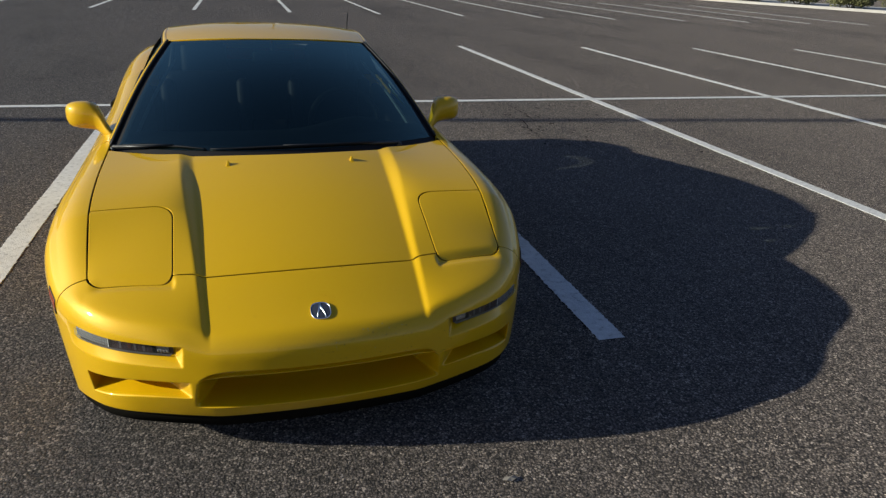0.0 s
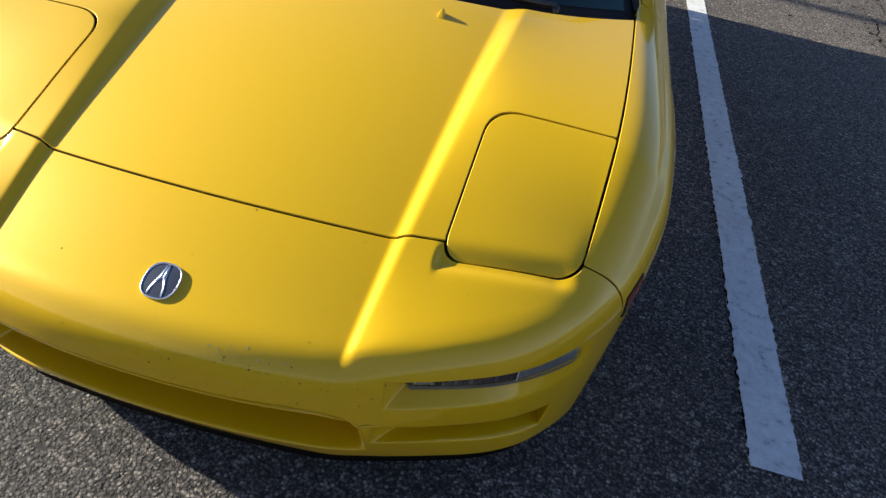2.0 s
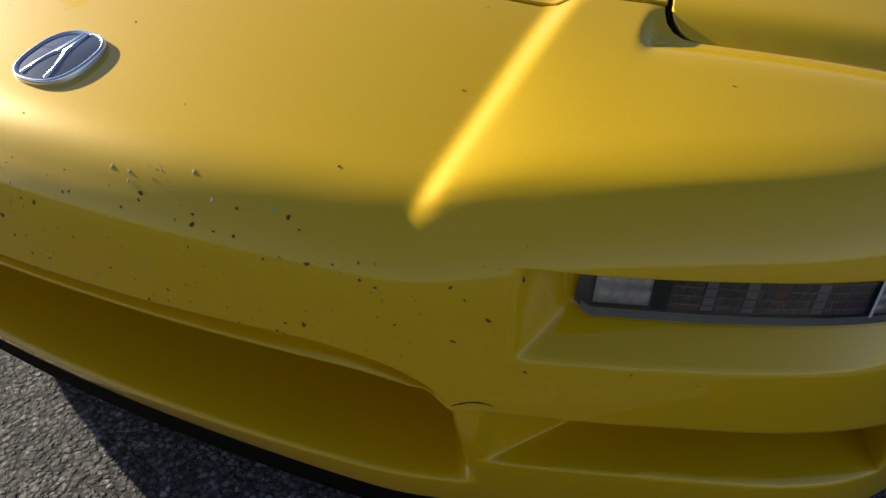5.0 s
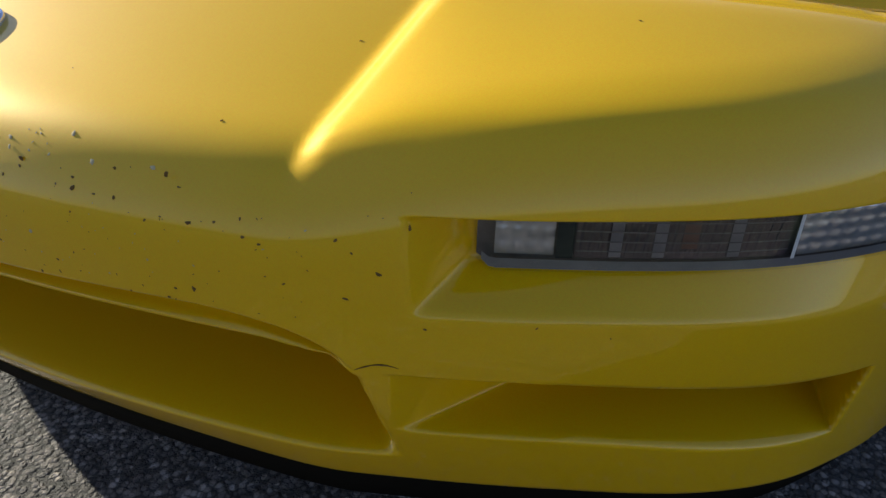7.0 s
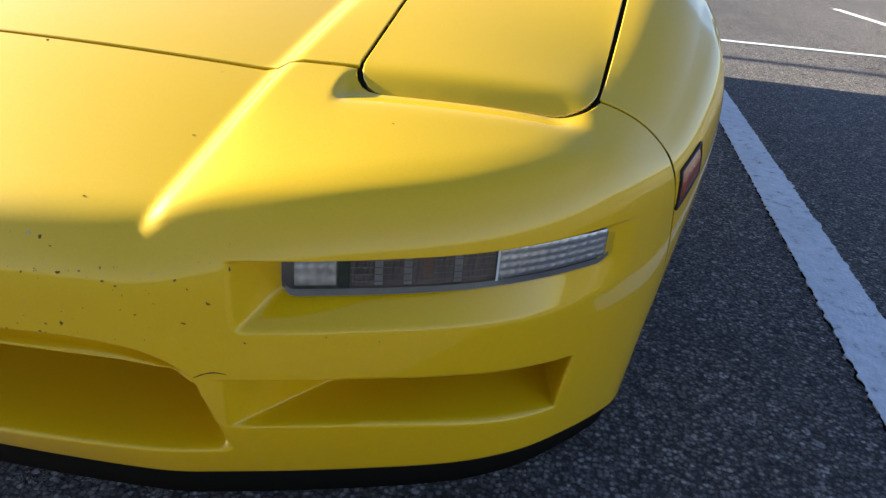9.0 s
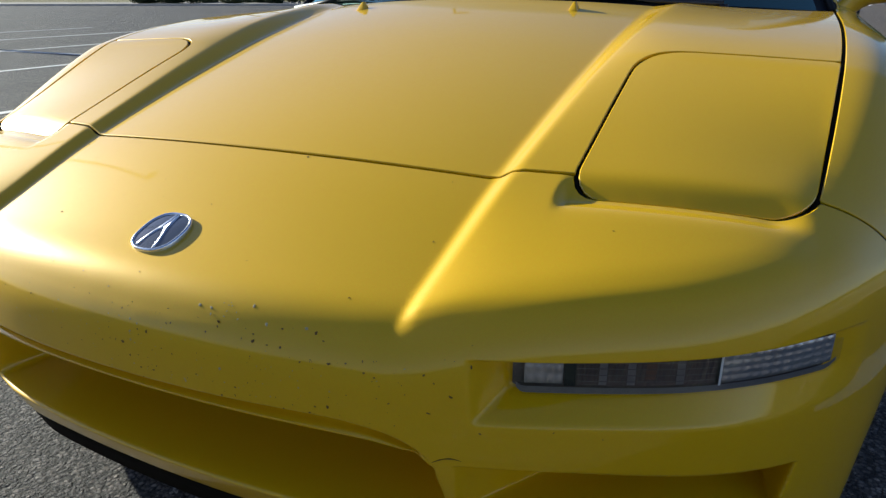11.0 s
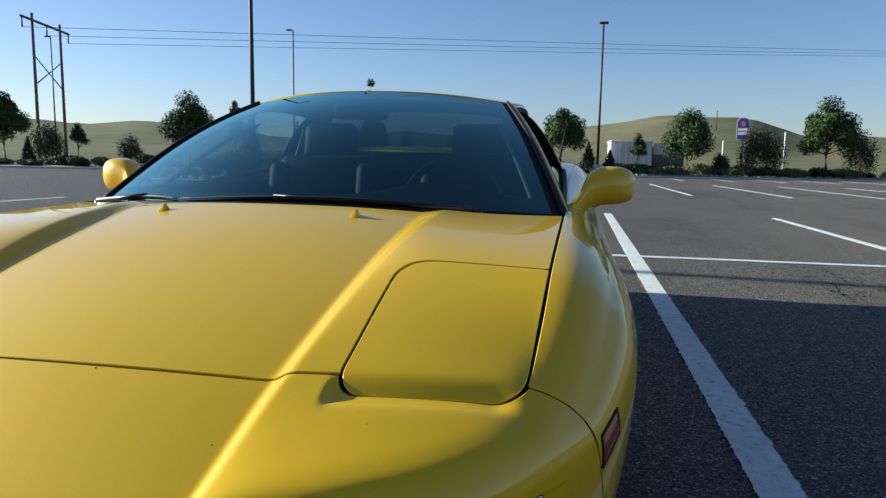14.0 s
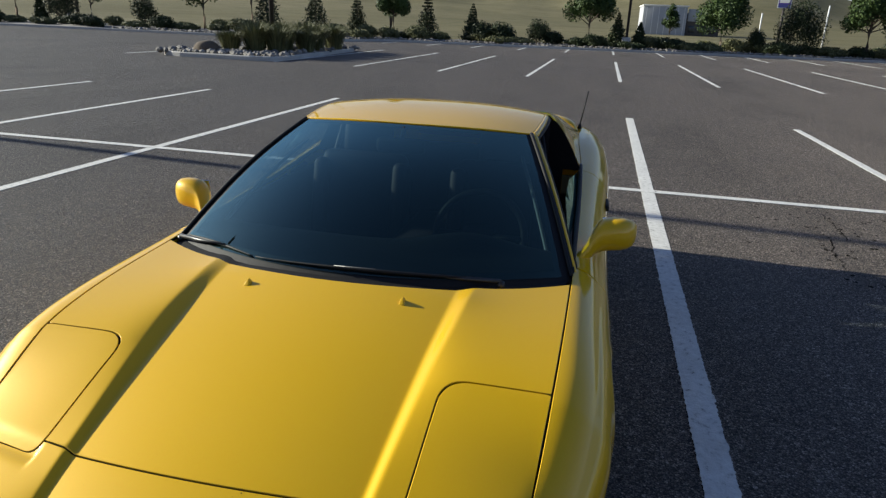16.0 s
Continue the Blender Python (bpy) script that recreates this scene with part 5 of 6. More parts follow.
# dried specks on the nose and the bumper
def specks():
    rng = np.random.default_rng(21)
    bm = bmesh.new()

    def speck(c, u, v, n, size):
        k = int(rng.integers(8, 12))
        ang = (np.arange(k) + rng.uniform(-.3, .3, k)) * 2 * math.pi / k
        turn, thin = rng.uniform(0, math.pi), rng.uniform(.35, .9)
        top = c + n * size * .35
        ring = []
        for a in ang:
            r = size * rng.uniform(.55, 1.0)
            p, q = r * math.cos(a), r * thin * math.sin(a)
            p, q = p * math.cos(turn) - q * math.sin(turn), p * math.sin(turn) + q * math.cos(turn)
            ring.append(bm.verts.new(c + u * p + v * q + n * .0002))
        t = bm.verts.new(top)
        for a, b in zip(ring, ring[1:] + ring[:1]):
            bm.faces.new((a, b, t))

    for k in range(190):
        x = float(np.clip(rng.normal(.20, .20), -.5, .66))
        z = float(rng.uniform(.365, .46)) if k % 4 else float(rng.uniform(.165, .46))
        if .37 < z < .46 and abs(x) > .42 or (.20 < z < .366) and abs(x) < .41 or .21 < z < .335 and abs(x) > .41:
            continue
        e = .002
        c, cx, cz = face_points(np.array([x, x + e, x]), np.array([z, z, z + e]), np.zeros(3))
        u, v = cx - c, cz - c
        u, v = u / np.linalg.norm(u), v / np.linalg.norm(v)
        n = np.cross(u, v)
        n = n * (-1 if n[1] > 0 else 1)
        speck(c, u, v, n, float(rng.choice([.0007, .0011, .0017, .0028], p=[.36, .36, .21, .07])))
    for k in range(22):
        x, y = float(rng.normal(.15, .3)), float(rng.uniform(.26, .50))
        if abs(x) > .66 or y < float(plan_y(w_of_x(abs(x)))) + .02 or abs(x) < .06 and .25 < y < .35:
            continue
        c = np.array([x, y, float(top_z(x, y))])
        zx, zy = (float(top_z(x + .002, y)) - c[2]) / .002, (float(top_z(x, y + .002)) - c[2]) / .002
        u, v = np.array([1, 0, zx]), np.array([0, 1, zy])
        n = np.cross(u, v)
        speck(c, u / np.linalg.norm(u), v / np.linalg.norm(v), n / np.linalg.norm(n), float(rng.choice([.0010, .0016, .0024], p=[.6, .3, .1])))
    bmesh.ops.recalc_face_normals(bm, faces=bm.faces)
    ob = part("dirt_specks", bm, DIRT, bumper, "dried brown insect specks")
    tagged(ob, "dried brown insect specks", kind="stuff")
    bm = bmesh.new()
    # flakes stuck on the roll of the nose, one burst of them and some singly
    spots = [(.154, .226)] * 11 + [(.122, .227), (-.011, .222), (.022, .24), (.206, .225), (.25, .24), (-.06, .23), (-.12, .235)]
    for k, (x, y) in enumerate(spots):
        if k < 11:
            x, y = x + float(rng.normal(0, .010)), y + float(rng.normal(.004, .005))
        y = max(y, float(plan_y(w_of_x(abs(x)))) + .004)
        c = np.array([x, y, float(top_z(x, y))])
        u, v = np.array([1, 0, (float(top_z(x + .002, y)) - c[2]) / .002]), np.array([0, 1, (float(top_z(x, y + .002)) - c[2]) / .002])
        n = np.cross(u, v)
        speck(c, u / np.linalg.norm(u), v / np.linalg.norm(v), n / np.linalg.norm(n) * .6, float(rng.choice([.0010, .0016, .0026])))
    for k in range(70):
        x, z = float(np.clip(rng.normal(.06, .14), -.4, .36)), float(rng.uniform(.372, .440))
        e = .002
        c, cx, cz = face_points(np.array([x, x + e, x]), np.array([z, z, z + e]), np.zeros(3))
        u, v = cx - c, cz - c
        u, v = u / np.linalg.norm(u), v / np.linalg.norm(v)
        n = np.cross(u, v)
        speck(c, u, v, n * (-1 if n[1] > 0 else 1), float(rng.choice([.0008, .0012, .0020], p=[.6, .3, .1])))
    bmesh.ops.recalc_face_normals(bm, faces=bm.faces)
    tagged(part("pale_specks", bm, PALE_DIRT, bumper, "pale dried insect specks"), "pale dried insect specks", kind="stuff")
    x = np.linspace(.383, .412, 9)
    p = face_points(x, .327 + .006 * np.sin((x - .383) * 90), np.full(9, -.0004))
    part("scrape", tube_bm([tuple(q) for q in p], [.0002, .0004, .0006, .0004, .0006, .0007, .0004, .0003, .0001], 5), DIRT, bumper, "thin dark scrape in the paint")


specks()

# ---- planting bed, kerb, trees and what stands beyond the car park ----
def bed_edge(x):
    return 46.6 + 0.16 * np.clip(x, -14, 40) - 4.0 * ss((-x - 12) / 3) - 0.03 * np.clip(-x - 14, 0, 80)


def build_kerb():
    xs = np.linspace(-74, 33, 215)
    y = bed_edge(xs)
    prof = [(0.0, -0.02), (0.0, 0.12), (0.02, 0.15), (0.16, 0.15), (0.16, 0.10)]
    P = np.array([[(x, yy + o, z) for o, z in prof] for x, yy in zip(xs, y)])
    ob = part("kerb", grid_bm(P, flip=True), CONCRETE, smooth=False)
    tagged(ob, "pale concrete kerb along the edge of the car park", "kerb", kind="structure")
    P = np.array([[(x, yy + 0.15 + k * 1.5, 0.10 + 0.10 * math.sin(math.pi * k / 6) + 0.03 * math.sin(x * 1.3 + k)) for k in range(7)] for x, yy in zip(xs, y)])
    ob = part("planting_bed", grid_bm(P, flip=True), STONES)
    tagged(ob, "grey gravel planting bed behind the kerb", "gravel bed", kind="structure")
    # loose stones on the bed, one mesh
    rng = np.random.default_rng(3)
    bm = bmesh.new()
    for k in range(1500):
        x = rng.uniform(-30, 30)
        d = abs(rng.normal(0.2, 0.7)) + .25
        r = rng.uniform(0.05, 0.16)
        own = bmesh.ops.create_icosphere(bm, subdivisions=1, radius=r)["verts"]
        s = rng.uniform(0.6, 1.2, 3)
        for v in own:
            v.co = Vector((v.co.x * s[0] + x, v.co.y * s[1] + float(bed_edge(x)) + d, v.co.z * s[2] * .7 + .18))
    tagged(part("gravel_stones", bm, STONES_LOOSE, smooth=False), "pale loose stones on the planting bed", "stones", kind="stuff")


def leaf_cloud(bm, centre, radius, count, size, rng, squash=(1, 1, 1), hollow=0.55):
    """Many small leaves scattered in a lumpy clump."""
    c = Vector(centre)
    for _ in range(count):
        d = Vector(rng.normal(0, 1, 3)).normalized()
        q = hollow + (1 - hollow) * rng.random() ** .6
        p = c + Vector((d.x * squash[0], d.y * squash[1], d.z * squash[2])) * radius * q
        n = (d + Vector(rng.normal(0, .6, 3))).normalized()
        t = n.orthogonal().normalized()
        t.rotate(Matrix.Rotation(rng.uniform(0, 6.28), 3, n))
        b = n.cross(t)
        s = size * rng.uniform(.6, 1.3)
        bm.faces.new([bm.verts.new(p + t * s), bm.verts.new(p + b * s * .45), bm.verts.new(p - t * s), bm.verts.new(p - b * s * .45)])


def tree(at, height, half, seed, leaf=None, trunk=0.28, label="young broad-leaved tree in full green leaf", dense=1.0):
    rng = np.random.default_rng(seed)
    x, y, z = at
    t = thing("tree", label, "tree", "trees along the car park", pose(x, y, z))
    h0 = height * trunk
    bm = tube_bm([(0, 0, -.2), (.02, 0, h0 * .5), (-.03, .02, h0), (.03, 0, height * .6), (0, 0, height * .85)], [.02 * height, .017 * height, .014 * height, .008 * height, .003 * height], 8)
    tips = []
    for k in range(16):
        a = k * 2.4 + rng.uniform(-.4, .4)
        f = rng.uniform(.0, .75)
        zb = h0 + (height - h0) * f * .6
        r = half * rng.uniform(.50, .82) * (1 - .72 * f)
        tip = Vector((r * math.cos(a), r * math.sin(a), zb + (height - h0) * rng.uniform(.12, .32)))
        tube_bm([(0, 0, zb), (tip.x * .5, tip.y * .5, (zb + tip.z) / 2 - .05), tip], [.008 * height, .005 * height, .002 * height], 6, bm)
        tips.append(tip)
    tips += [Vector((0, 0, height * .86)), Vector((0, 0, height * .62)), Vector((.2 * half, .1, height * .74))]
    part("trunk", bm, BARK, t)
    bm = bmesh.new()
    for tip in tips:
        leaf_cloud(bm, tip, half * rng.uniform(.30, .48), int(760 * dense), .045 * height ** .5, rng, (1, 1, 1.0), .1)
    part("crown", bm, leaf or LEAF, t)
    return t


def spruce(at, height, half, seed, label="dark green conical spruce"):
    rng = np.random.default_rng(seed)
    t = thing("spruce", label, "tree", "trees along the car park", pose(*at))
    part("trunk", tube_bm([(0, 0, -.2), (0, 0, height * .95)], [.025 * height, .004], 7), BARK, t)
    bm = bmesh.new()
    n = 15
    for k in range(n):
        f = k / (n - 1)
        zc = height * (.07 + .9 * f)
        r = half * (1 - f) ** .85 + .04
        for j in range(max(4, int(11 * (1 - f)))):
            a = j * 2 * math.pi / max(4, int(11 * (1 - f))) + k * .7
            rr = r * rng.uniform(.75, 1.1)
            leaf_cloud(bm, (rr * .6 * math.cos(a), rr * .6 * math.sin(a), zc - .06 * rr), rr * .5, 34, .085, rng, (1, 1, .5), .1)
    part("crown", bm, LEAF_DARK, t)
    return t


def shrub(at, height, half, seed, leaf=None, label="dense dark green rounded shrub"):
    rng = np.random.default_rng(seed)
    t = thing("shrub", label, "shrub", "shrubs along the car park", pose(*at))
    bm = bmesh.new()
    for k in range(6):
        a = k * 1.05
        tube_bm([(.05 * math.cos(a), .05 * math.sin(a), -.1), (half * .5 * math.cos(a), half * .5 * math.sin(a), height * .6)], [.03, .01], 5, bm)
    part("stems", bm, BARK, t)
    bm = bmesh.new()
    for k in range(10):
        a, f = k * 2.4, (k + .5) / 10
        r = half * (.55 if f < .8 else .25)
        leaf_cloud(bm, (r * math.cos(a), r * math.sin(a), height * (.25 + .55 * f)), half * .55, int(240 * max(1, (half / .85) ** 1.6)), .075, rng, (1, 1, height / half * .55), .1)
    part("crown", bm, leaf or LEAF_DARK, t)
    return t


def grass_clump(at, height, half, seed):
    rng = np.random.default_rng(seed)
    t = thing("ornamental_grass", "tall tufted green ornamental grass", "grass clump", "grass clumps on the island", pose(*at))
    bm = bmesh.new()
    for k in range(520):
        a = rng.uniform(0, 6.28)
        r0, r1 = rng.uniform(0, half * .35), rng.uniform(half * .3, half)
        h = height * rng.uniform(.6, 1.05)
        w = .018
        p0, p1, p2 = (Vector((r * math.cos(a), r * math.sin(a), z)) for r, z in ((r0, 0), ((r0 + r1) * .42, h * .7), (r1, h)))
        s = Vector((-math.sin(a), math.cos(a), 0)) * w
        v = [bm.verts.new(q) for q in (p0 - s, p0 + s, p1 + s, p1 - s, p2)]
        bm.faces.new((v[0], v[1], v[2], v[3]))
        bm.faces.new((v[3], v[2], v[4]))
    part("blades", bm, LEAF_GREY, t)


def light_pole(at, height, arm=(0, 0), label="dark bronze car park light pole"):
    x, y, z = at
    t = thing("light_pole", label, "lamp post", "car park light poles", pose(x, y, z))
    part("pole", tube_bm([(0, 0, 0), (0, 0, height)], [.095, .065], 12), POLE, t)
    part("base", spin_bm([(-.1, .001), (-.1, .30), (.70, .30), (.75, .27), (.75, .001)], 20, "Z"), CONCRETE, t, "round concrete pole base")
    part("lamp_head", box_bm(.62, .34, .14, (arm[0] * .45, arm[1] * .45, height + .02), .04), POLE, t)


def build_island():
    """A kerbed planted island at the end of the parking rows."""
    o = round_poly([(-14.2, 20.9), (-9.4, 20.7), (-9.9, 30.8), (-14.4, 31)], [1.6, 1.2, 1.2, 1.6], 8)
    P = []
    m = o.mean(0)
    for f, z in ((1.0, -.02), (1.0, .12), (.995, .15), (.965, .15), (.965, .10)):
        P.append([(*(m + (p - m) * f), z) for p in [*o, o[0]]])
    ob = part("island_kerb", grid_bm(np.array(P), flip=True), CONCRETE, smooth=False)
    tagged(ob, "pale concrete kerb round a planted island", "kerb", kind="structure")
    bm = bmesh.new()
    bm.faces.new([bm.verts.new((*(m + (p - m) * .97), .12)) for p in o])
    tagged(part("island_bed", bm, STONES), "gravel bed of the planted island", "gravel bed", kind="structure")
    rng = np.random.default_rng(9)
    bm = bmesh.new()
    for k in range(260):
        p = m + (np.array([rng.uniform(-2.3, 2.3), rng.uniform(-4.9, -2.6 if k % 3 else 4.8)]))
        own = bmesh.ops.create_icosphere(bm, subdivisions=1, radius=rng.uniform(.06, .17))["verts"]
        for v in own:
            v.co = Vector((v.co.x + p[0], v.co.y + p[1], v.co.z * .7 + .17))
    tagged(part("island_stones", bm, STONES_LOOSE, smooth=False), "pale river stones on the island", "stones", kind="stuff")
    k = 0
    for gx, gy, h, r in ((-12.2, 23.0, .75, .8), (-11.4, 23.3, 1.0, .95), (-10.7, 23.6, .95, .9), (-12.0, 24.6, 1.1, 1.0), (-11.0, 24.9, 1.05, 1.0), (-10.3, 25.4, .85, .9), (-11.8, 26.0, 1.1, 1.0), (-10.5, 26.9, 1.0, .95), (-11.4, 27.8, 1.15, 1.0), (-10.3, 28.6, .95, .9), (-10.9, 29.8, 1.0, .95), (-12.6, 27.2, 1.1, 1.0), (-13.1, 24.4, .7, .7), (-13.0, 29.2, 1.0, .9)):
        grass_clump((gx, gy, .12), h, r, 100 + k)
        k += 1
    part_ob = part("boulder", rock_bm(.42, 5), BARK)
    part_ob.matrix_basis = pose(-12.7, 22.1, .26)
    tagged(part_ob, "tan boulder on the planted island", "boulder")
    light_pole((-11.9, 25.8, .12), 11.0, (1, 0))


def rock_bm(r, seed):
    rng = np.random.default_rng(seed)
    bm = bmesh.new()
    bmesh.ops.create_icosphere(bm, subdivisions=3, radius=r)
    for v in bm.verts:
        v.co *= 1 + .22 * noise.noise(v.co * 2.2 + Vector((seed, 0, 0)))
        v.co.z *= .6
    return bm


build_kerb()
build_island()

PLANTS = [("spruce", -40.4, 46, 2.2, .7), ("shrub", -38.6, 46, 3.2, 1.3), ("shrub", -31.6, 46, 2.4, .95), ("tree", -44.4, 48, 6.0, 2.3),
          ("sapling", -37.6, 48, 3.6, .8), ("tree", -27.4, 47, 5.6, 2.2), ("spruce", -21.9, 46, 4.2, 1.4), ("spruce", -19.1, 48, 3.6, 1.2),
          ("spruce", -17.3, 52, 3.2, 1.0), ("tree", -13.8, 50, 4.2, 1.5), ("spruce", -11.7, 52, 3.6, 1.0), ("spruce", -7.9, 50, 2.6, .9),
          ("shrub", -6.9, 49, 1.4, 1.0), ("shrub", -5.6, 49, 1.4, 1.1), ("shrub", -3.1, 50, 1.7, .9), ("tree", .39, 50, 4.95, 1.9), ("sapling", -14.6, 52, 7.9, .8), ("sapling", -25.1, 50, 5.8, .8),
          ("spruce", 2.36, 51.4, 2.4, .9), ("spruce", 3.9, 51, 1.8, .7), ("sapling", 6.2, 54, 3.4, .7), ("tree", 9.5, 52, 4.8, 2.2)]
PLANTS += [("shrub", 11.85, 52, 1.7, .65), ("shrub", 14.6, 52, 3.7, 1.7), ("tree", 18.7, 51.4, 5.7, 2.1), ("shrub", 21.5, 53, 3.6, 1.2),
           ("low", -14.5, 45.9, .9, .8), ("low", -13, 46.1, .8, .8), ("low", -11, 46.3, .9, .8), ("low", 7, 50, .6, 1.0), ("low", 8.6, 50.4, .5, 1),
           ("low", 16.6, 51.4, .7, 1.1), ("low", 20.4, 52.2, .7, 1.2), ("low", -33, 44.5, .7, .7), ("low", -29.5, 45, .8, .7), ("low", -25, 45, .8, .8), ("low", -22.6, 44.6, .7, .8),
           ("low", 33, 38.5, 1.0, 1.3), ("low", 34.5, 35.5, 1.1, 1.3), ("low", 35.8, 32.6, 1.0, 1.3), ("low", 37, 29.6, 1.1, 1.4), ("shrub", 31.8, 41.5, 1.6, 1.4)]

_rng = np.random.default_rng(77)
for _x in np.arange(-46, 27, 1.75):
    _x = float(_x + _rng.uniform(-.6, .6))
    PLANTS.append(("low" if _rng.random() < .6 else "dark", _x, float(bed_edge(_x)) + float(_rng.uniform(1.3, 4.5)), float(_rng.uniform(.45, .95)), float(_rng.uniform(.7, 1.2))))

for kind, x, y, h, w in PLANTS:
    z = 0.12 if y < 56 else float(terrain(np.array([x]), np.array([y]))[0])
    s = int(abs(x * 37 + y * 11)) % 9999
    if kind == "tree":
        tree((x, y, z), h, w, s)
    elif kind == "sapling":
        tree((x, y, z), h, w, s, trunk=.35, label="thin young tree with sparse leaves", dense=.16)
    elif kind == "spruce":
        spruce((x, y, z), h, w, s)
    elif kind == "low":
        shrub((x, y, z), h, w, s, LEAF_GREY, "low dry olive shrub")
    elif kind == "dark":
        shrub((x, y, z), h, w, s, LEAF_DARK, "low spreading dark green shrub")
    else:
        shrub((x, y, z), h, w, s)


def east_kerb():
    """The kerb and bed that close the car park to the east."""
    a, b = np.array([28.6, 46.0]), np.array([42.0, 12.0])
    d = (b - a) / np.linalg.norm(b - a)
    q = np.array([-d[1], d[0]])
    P = []
    for t in np.linspace(0, 36.5, 40):
        P.append([(*(a + d * t + q * o), z) for o, z in ((0.0, -.02), (0.0, .12), (.02, .15), (.16, .15), (.16, .10), (6.0, .16))])
    ob = part("kerb_east", grid_bm(np.array(P)), CONCRETE, smooth=False)
    tagged(ob, "pale concrete kerb with a strip of gravel", "kerb", kind="structure")


east_kerb()
light_pole((3.0, 50.3, .12), 10.6, (0, -1))
light_pole((-28.5, 70, float(terrain(-28.5, 70))), 14.6, (-1, 0))
light_pole((-57.9, 70, float(terrain(-57.9, 70))), 14.4, (-1, 0))
light_pole((-17.0, 7.35, 0), 12.0, (1, 0))


def power_frame(a, b, height, label="tall wooden H-frame power pole with crossed braces"):
    t = thing("power_pole", label, "power pole", "wooden power poles")
    a, b = Vector(a), Vector(b)
    d = (b - a).normalized()
    for p in (a, b):
        part("post", tube_bm([p + Vector((0, 0, -1)), p + Vector((0, 0, height))], [.26, .19], 10), WOOD, t)
    up = Vector((0, 0, height - 1.0))
    part("crossarm", tube_bm([a + up - d * 3.4, b + up + d * 3.4], .20, 8), WOOD, t)
    for p, q in ((a, b), (b, a)):
        part("brace", tube_bm([p + Vector((0, 0, height * .52)), q + Vector((0, 0, height * .72))], .09, 6), WOOD, t)
    for k in (-3.1, (b - a).length / 2, (b - a).length + 3.1):
        p = a + d * k + up
        part("insulator", spin_bm([(0, .001), (0, .11), (-1.5, .11), (-1.5, .001)], 10, "Z"), POLE, t).matrix_basis = Matrix.Translation(p)
    return [a + d * k + up - Vector((0, 0, 1.5)) for k in (-3.1, (b - a).length / 2, (b - a).length + 3.1)]


zt = lambda x, y: float(terrain(np.array(x, float), np.array(y, float)))
p1 = power_frame((-77.5, 90, zt(-77.5, 90)), (-80.3, 99, zt(-80.3, 99)), 21.5)
p2 = power_frame((330, 330, zt(330, 330)), (327, 339, zt(327, 339)), 34)
for k, (a, b) in enumerate(zip(p1, p2)):
    pts = []
    for f in np.linspace(0, 1, 40):
        q = Vector(a).lerp(Vector(b), f)
        q.z -= 6.0 * math.sin(math.pi * f) * .3
        pts.append(q)
    tagged(part("power_line", tube_bm(pts, .035, 5), POLE), "thin dark overhead power line", "cable", "overhead power lines")


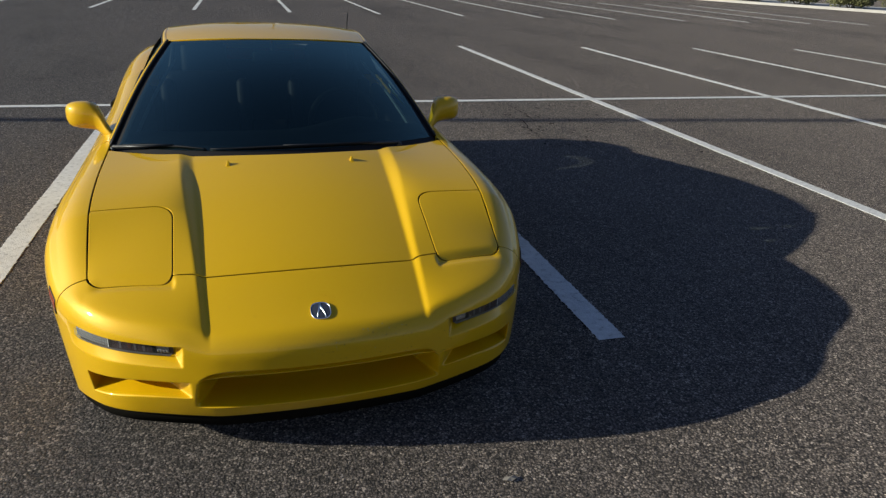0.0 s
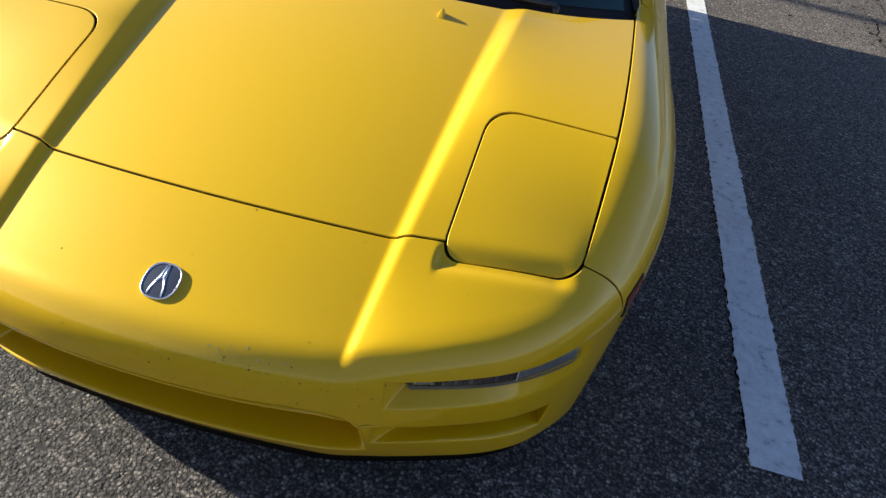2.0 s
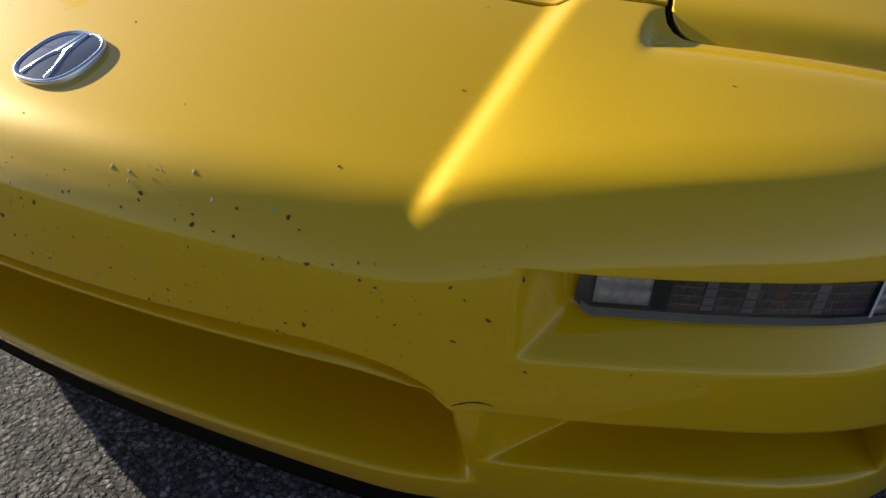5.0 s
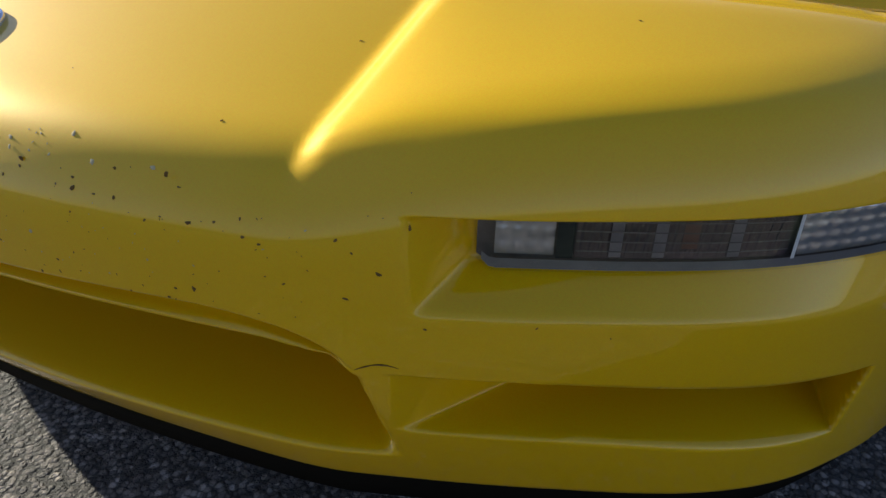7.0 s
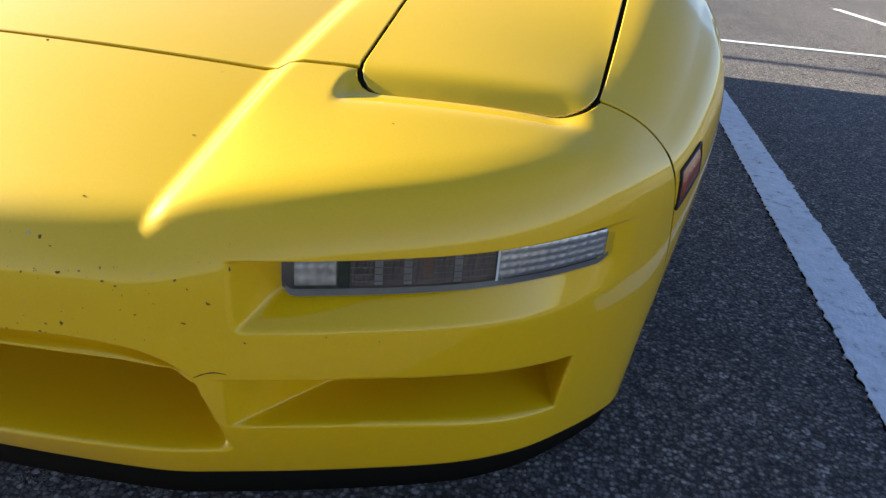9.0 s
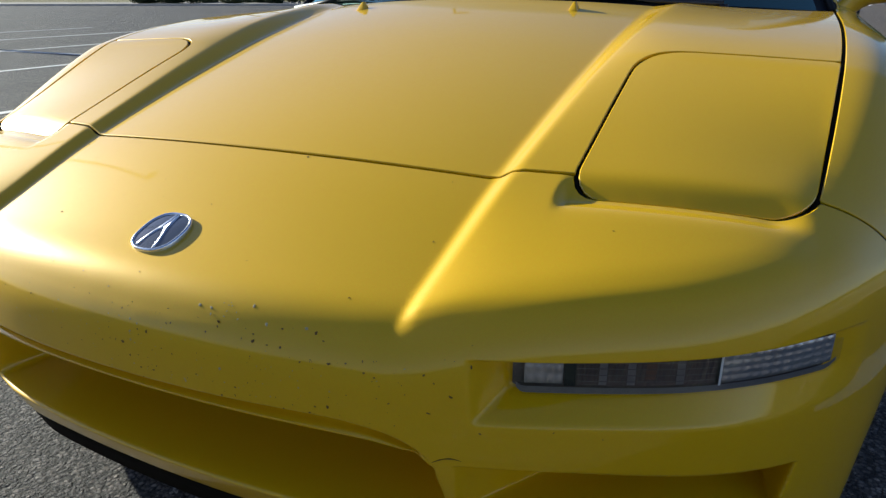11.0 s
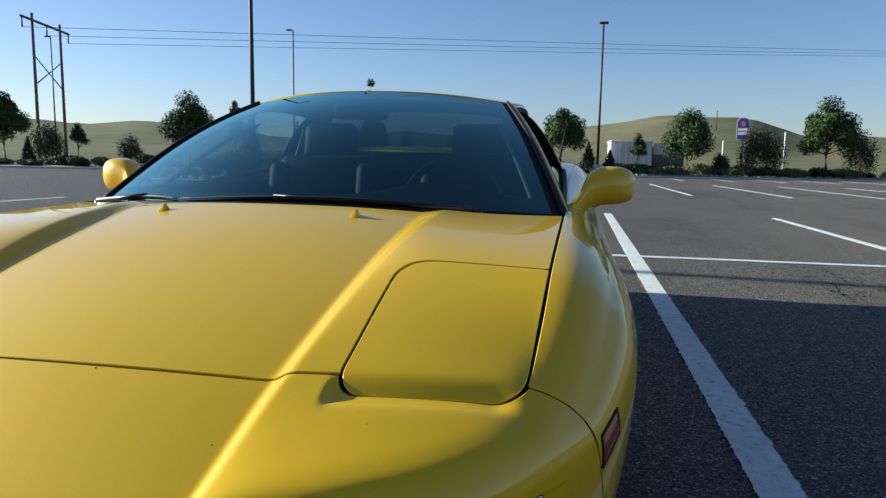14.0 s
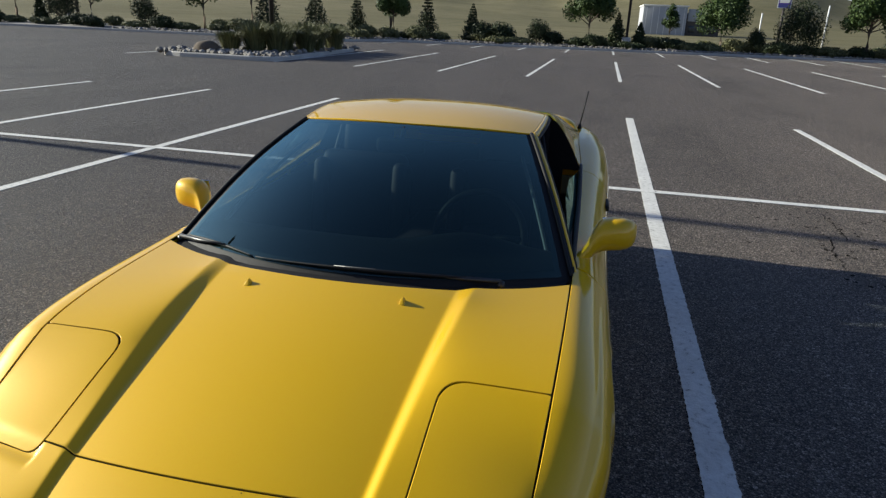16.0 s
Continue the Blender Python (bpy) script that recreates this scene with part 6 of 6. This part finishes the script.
def shop_sign():
    """A rounded roadside sign on one post: a white-edged purple board with a picture field, two white word bars and a blue band."""
    x, y = 27.0, 110.0
    z0 = zt(x, y)
    t = thing("roadside_sign", "white-edged purple roadside sign with rounded top on dark post", "sign", at=pose(x, y, 0, 0, 0, -12))
    part("post", tube_bm([(0, 0, z0 - .5), (0, 0, 5.2)], .16, 10), POLE, t)
    o = round_poly([(-.9, 5.0), (.9, 5.0), (.9, 8.3), (-.9, 8.3)], [.05, .05, .85, .85], 10)
    def slab(poly, y0, y1, m, name):
        bm = bmesh.new()
        f = [bm.verts.new((p[0], y0, p[1])) for p in poly]
        g = [bm.verts.new((p[0], y1, p[1])) for p in poly]
        bm.faces.new(f)
        bm.faces.new(g[::-1])
        for i in range(len(f)):
            bm.faces.new((f[i], f[i - 1], g[i - 1], g[i]))
        bmesh.ops.recalc_face_normals(bm, faces=bm.faces)
        return part(name, bm, m, t, smooth=False)
    slab(o, -.15, .15, WHITE, "board")
    slab(round_poly([(-.80, 5.08), (.80, 5.08), (.80, 8.2), (-.80, 8.2)], [.05, .05, .78, .78], 10), -.165, -.151, PURPLE, "panel")
    slab(round_poly([(-.8, 5.05), (.8, 5.05), (.8, 5.55), (-.8, 5.55)], [.02] * 4), -.18, -.166, SIGN_BLUE, "lower_band")
    slab(round_poly([(-.66, 6.85), (.66, 6.85), (.66, 8.1), (-.66, 8.1)], [.2, .2, .6, .6], 8), -.18, -.166, SIGN_BLUE, "picture_field")
    slab(round_poly([(-.32, 7.0), (.34, 6.95), (.30, 7.6), (-.26, 7.75)], [.15] * 4, 6), -.21, -.181, PINK, "picture_shape")
    slab(round_poly([(-.70, 6.28), (.70, 6.28), (.70, 6.68), (-.70, 6.68)], [.03] * 4), -.18, -.166, WHITE, "word_bar")
    slab(round_poly([(-.66, 5.70), (.66, 5.70), (.66, 6.12), (-.66, 6.12)], [.03] * 4), -.18, -.166, WHITE, "word_bar")


shop_sign()
for x, y, h in ((13.2, 58, 3.0), (17.84, 58, 3.7)):
    t = thing("marker_pole", "slim white pole in dry grass", "pole", "white poles", pose(x, y, zt(x, y)))
    part("shaft", tube_bm([(0, 0, -.3), (0, 0, h)], .055, 8), WHITE, t)
t = thing("radio_mast", "thin radio mast on the hilltop", "mast", at=pose(82, 400, zt(82, 400)))
part("mast", tube_bm([(0, 0, -1), (0, 0, 11)], .22, 6), POLE, t)


def building():
    x0, y0 = 9.5, 140.0
    z0 = zt(14, 140) - .5
    t = thing("warehouse", "pale grey metal-clad building with a dark entrance wing", "building", at=pose(x0, y0, z0))
    part("wall", box_bm(8.0, 12, 5.6, (4.0, 6, 2.8), .03), WALL_GREY, t)
    part("roof", box_bm(8.3, 12.3, .25, (4.0, 6, 5.7), .03), WHITE, t)
    for k in range(7):
        part("panel_rib", box_bm(.08, .06, 5.4, (.6 + k * 1.15, -.03, 2.75), .01), WHITE, t)
    part("wing_wall", box_bm(6.0, 10, 4.6, (11.2, 6, 2.3), .03), DARK_PANEL, t)
    part("wing_fascia", box_bm(3.4, .3, 2.2, (10.0, .86, 4.2), .03), WALL_GREY, t)
    for k in range(3):
        part("window", box_bm(1.1, .08, 1.2, (9.2 + k * 1.8, .97, 1.7), .01), TINT_SOLID, t)


building()
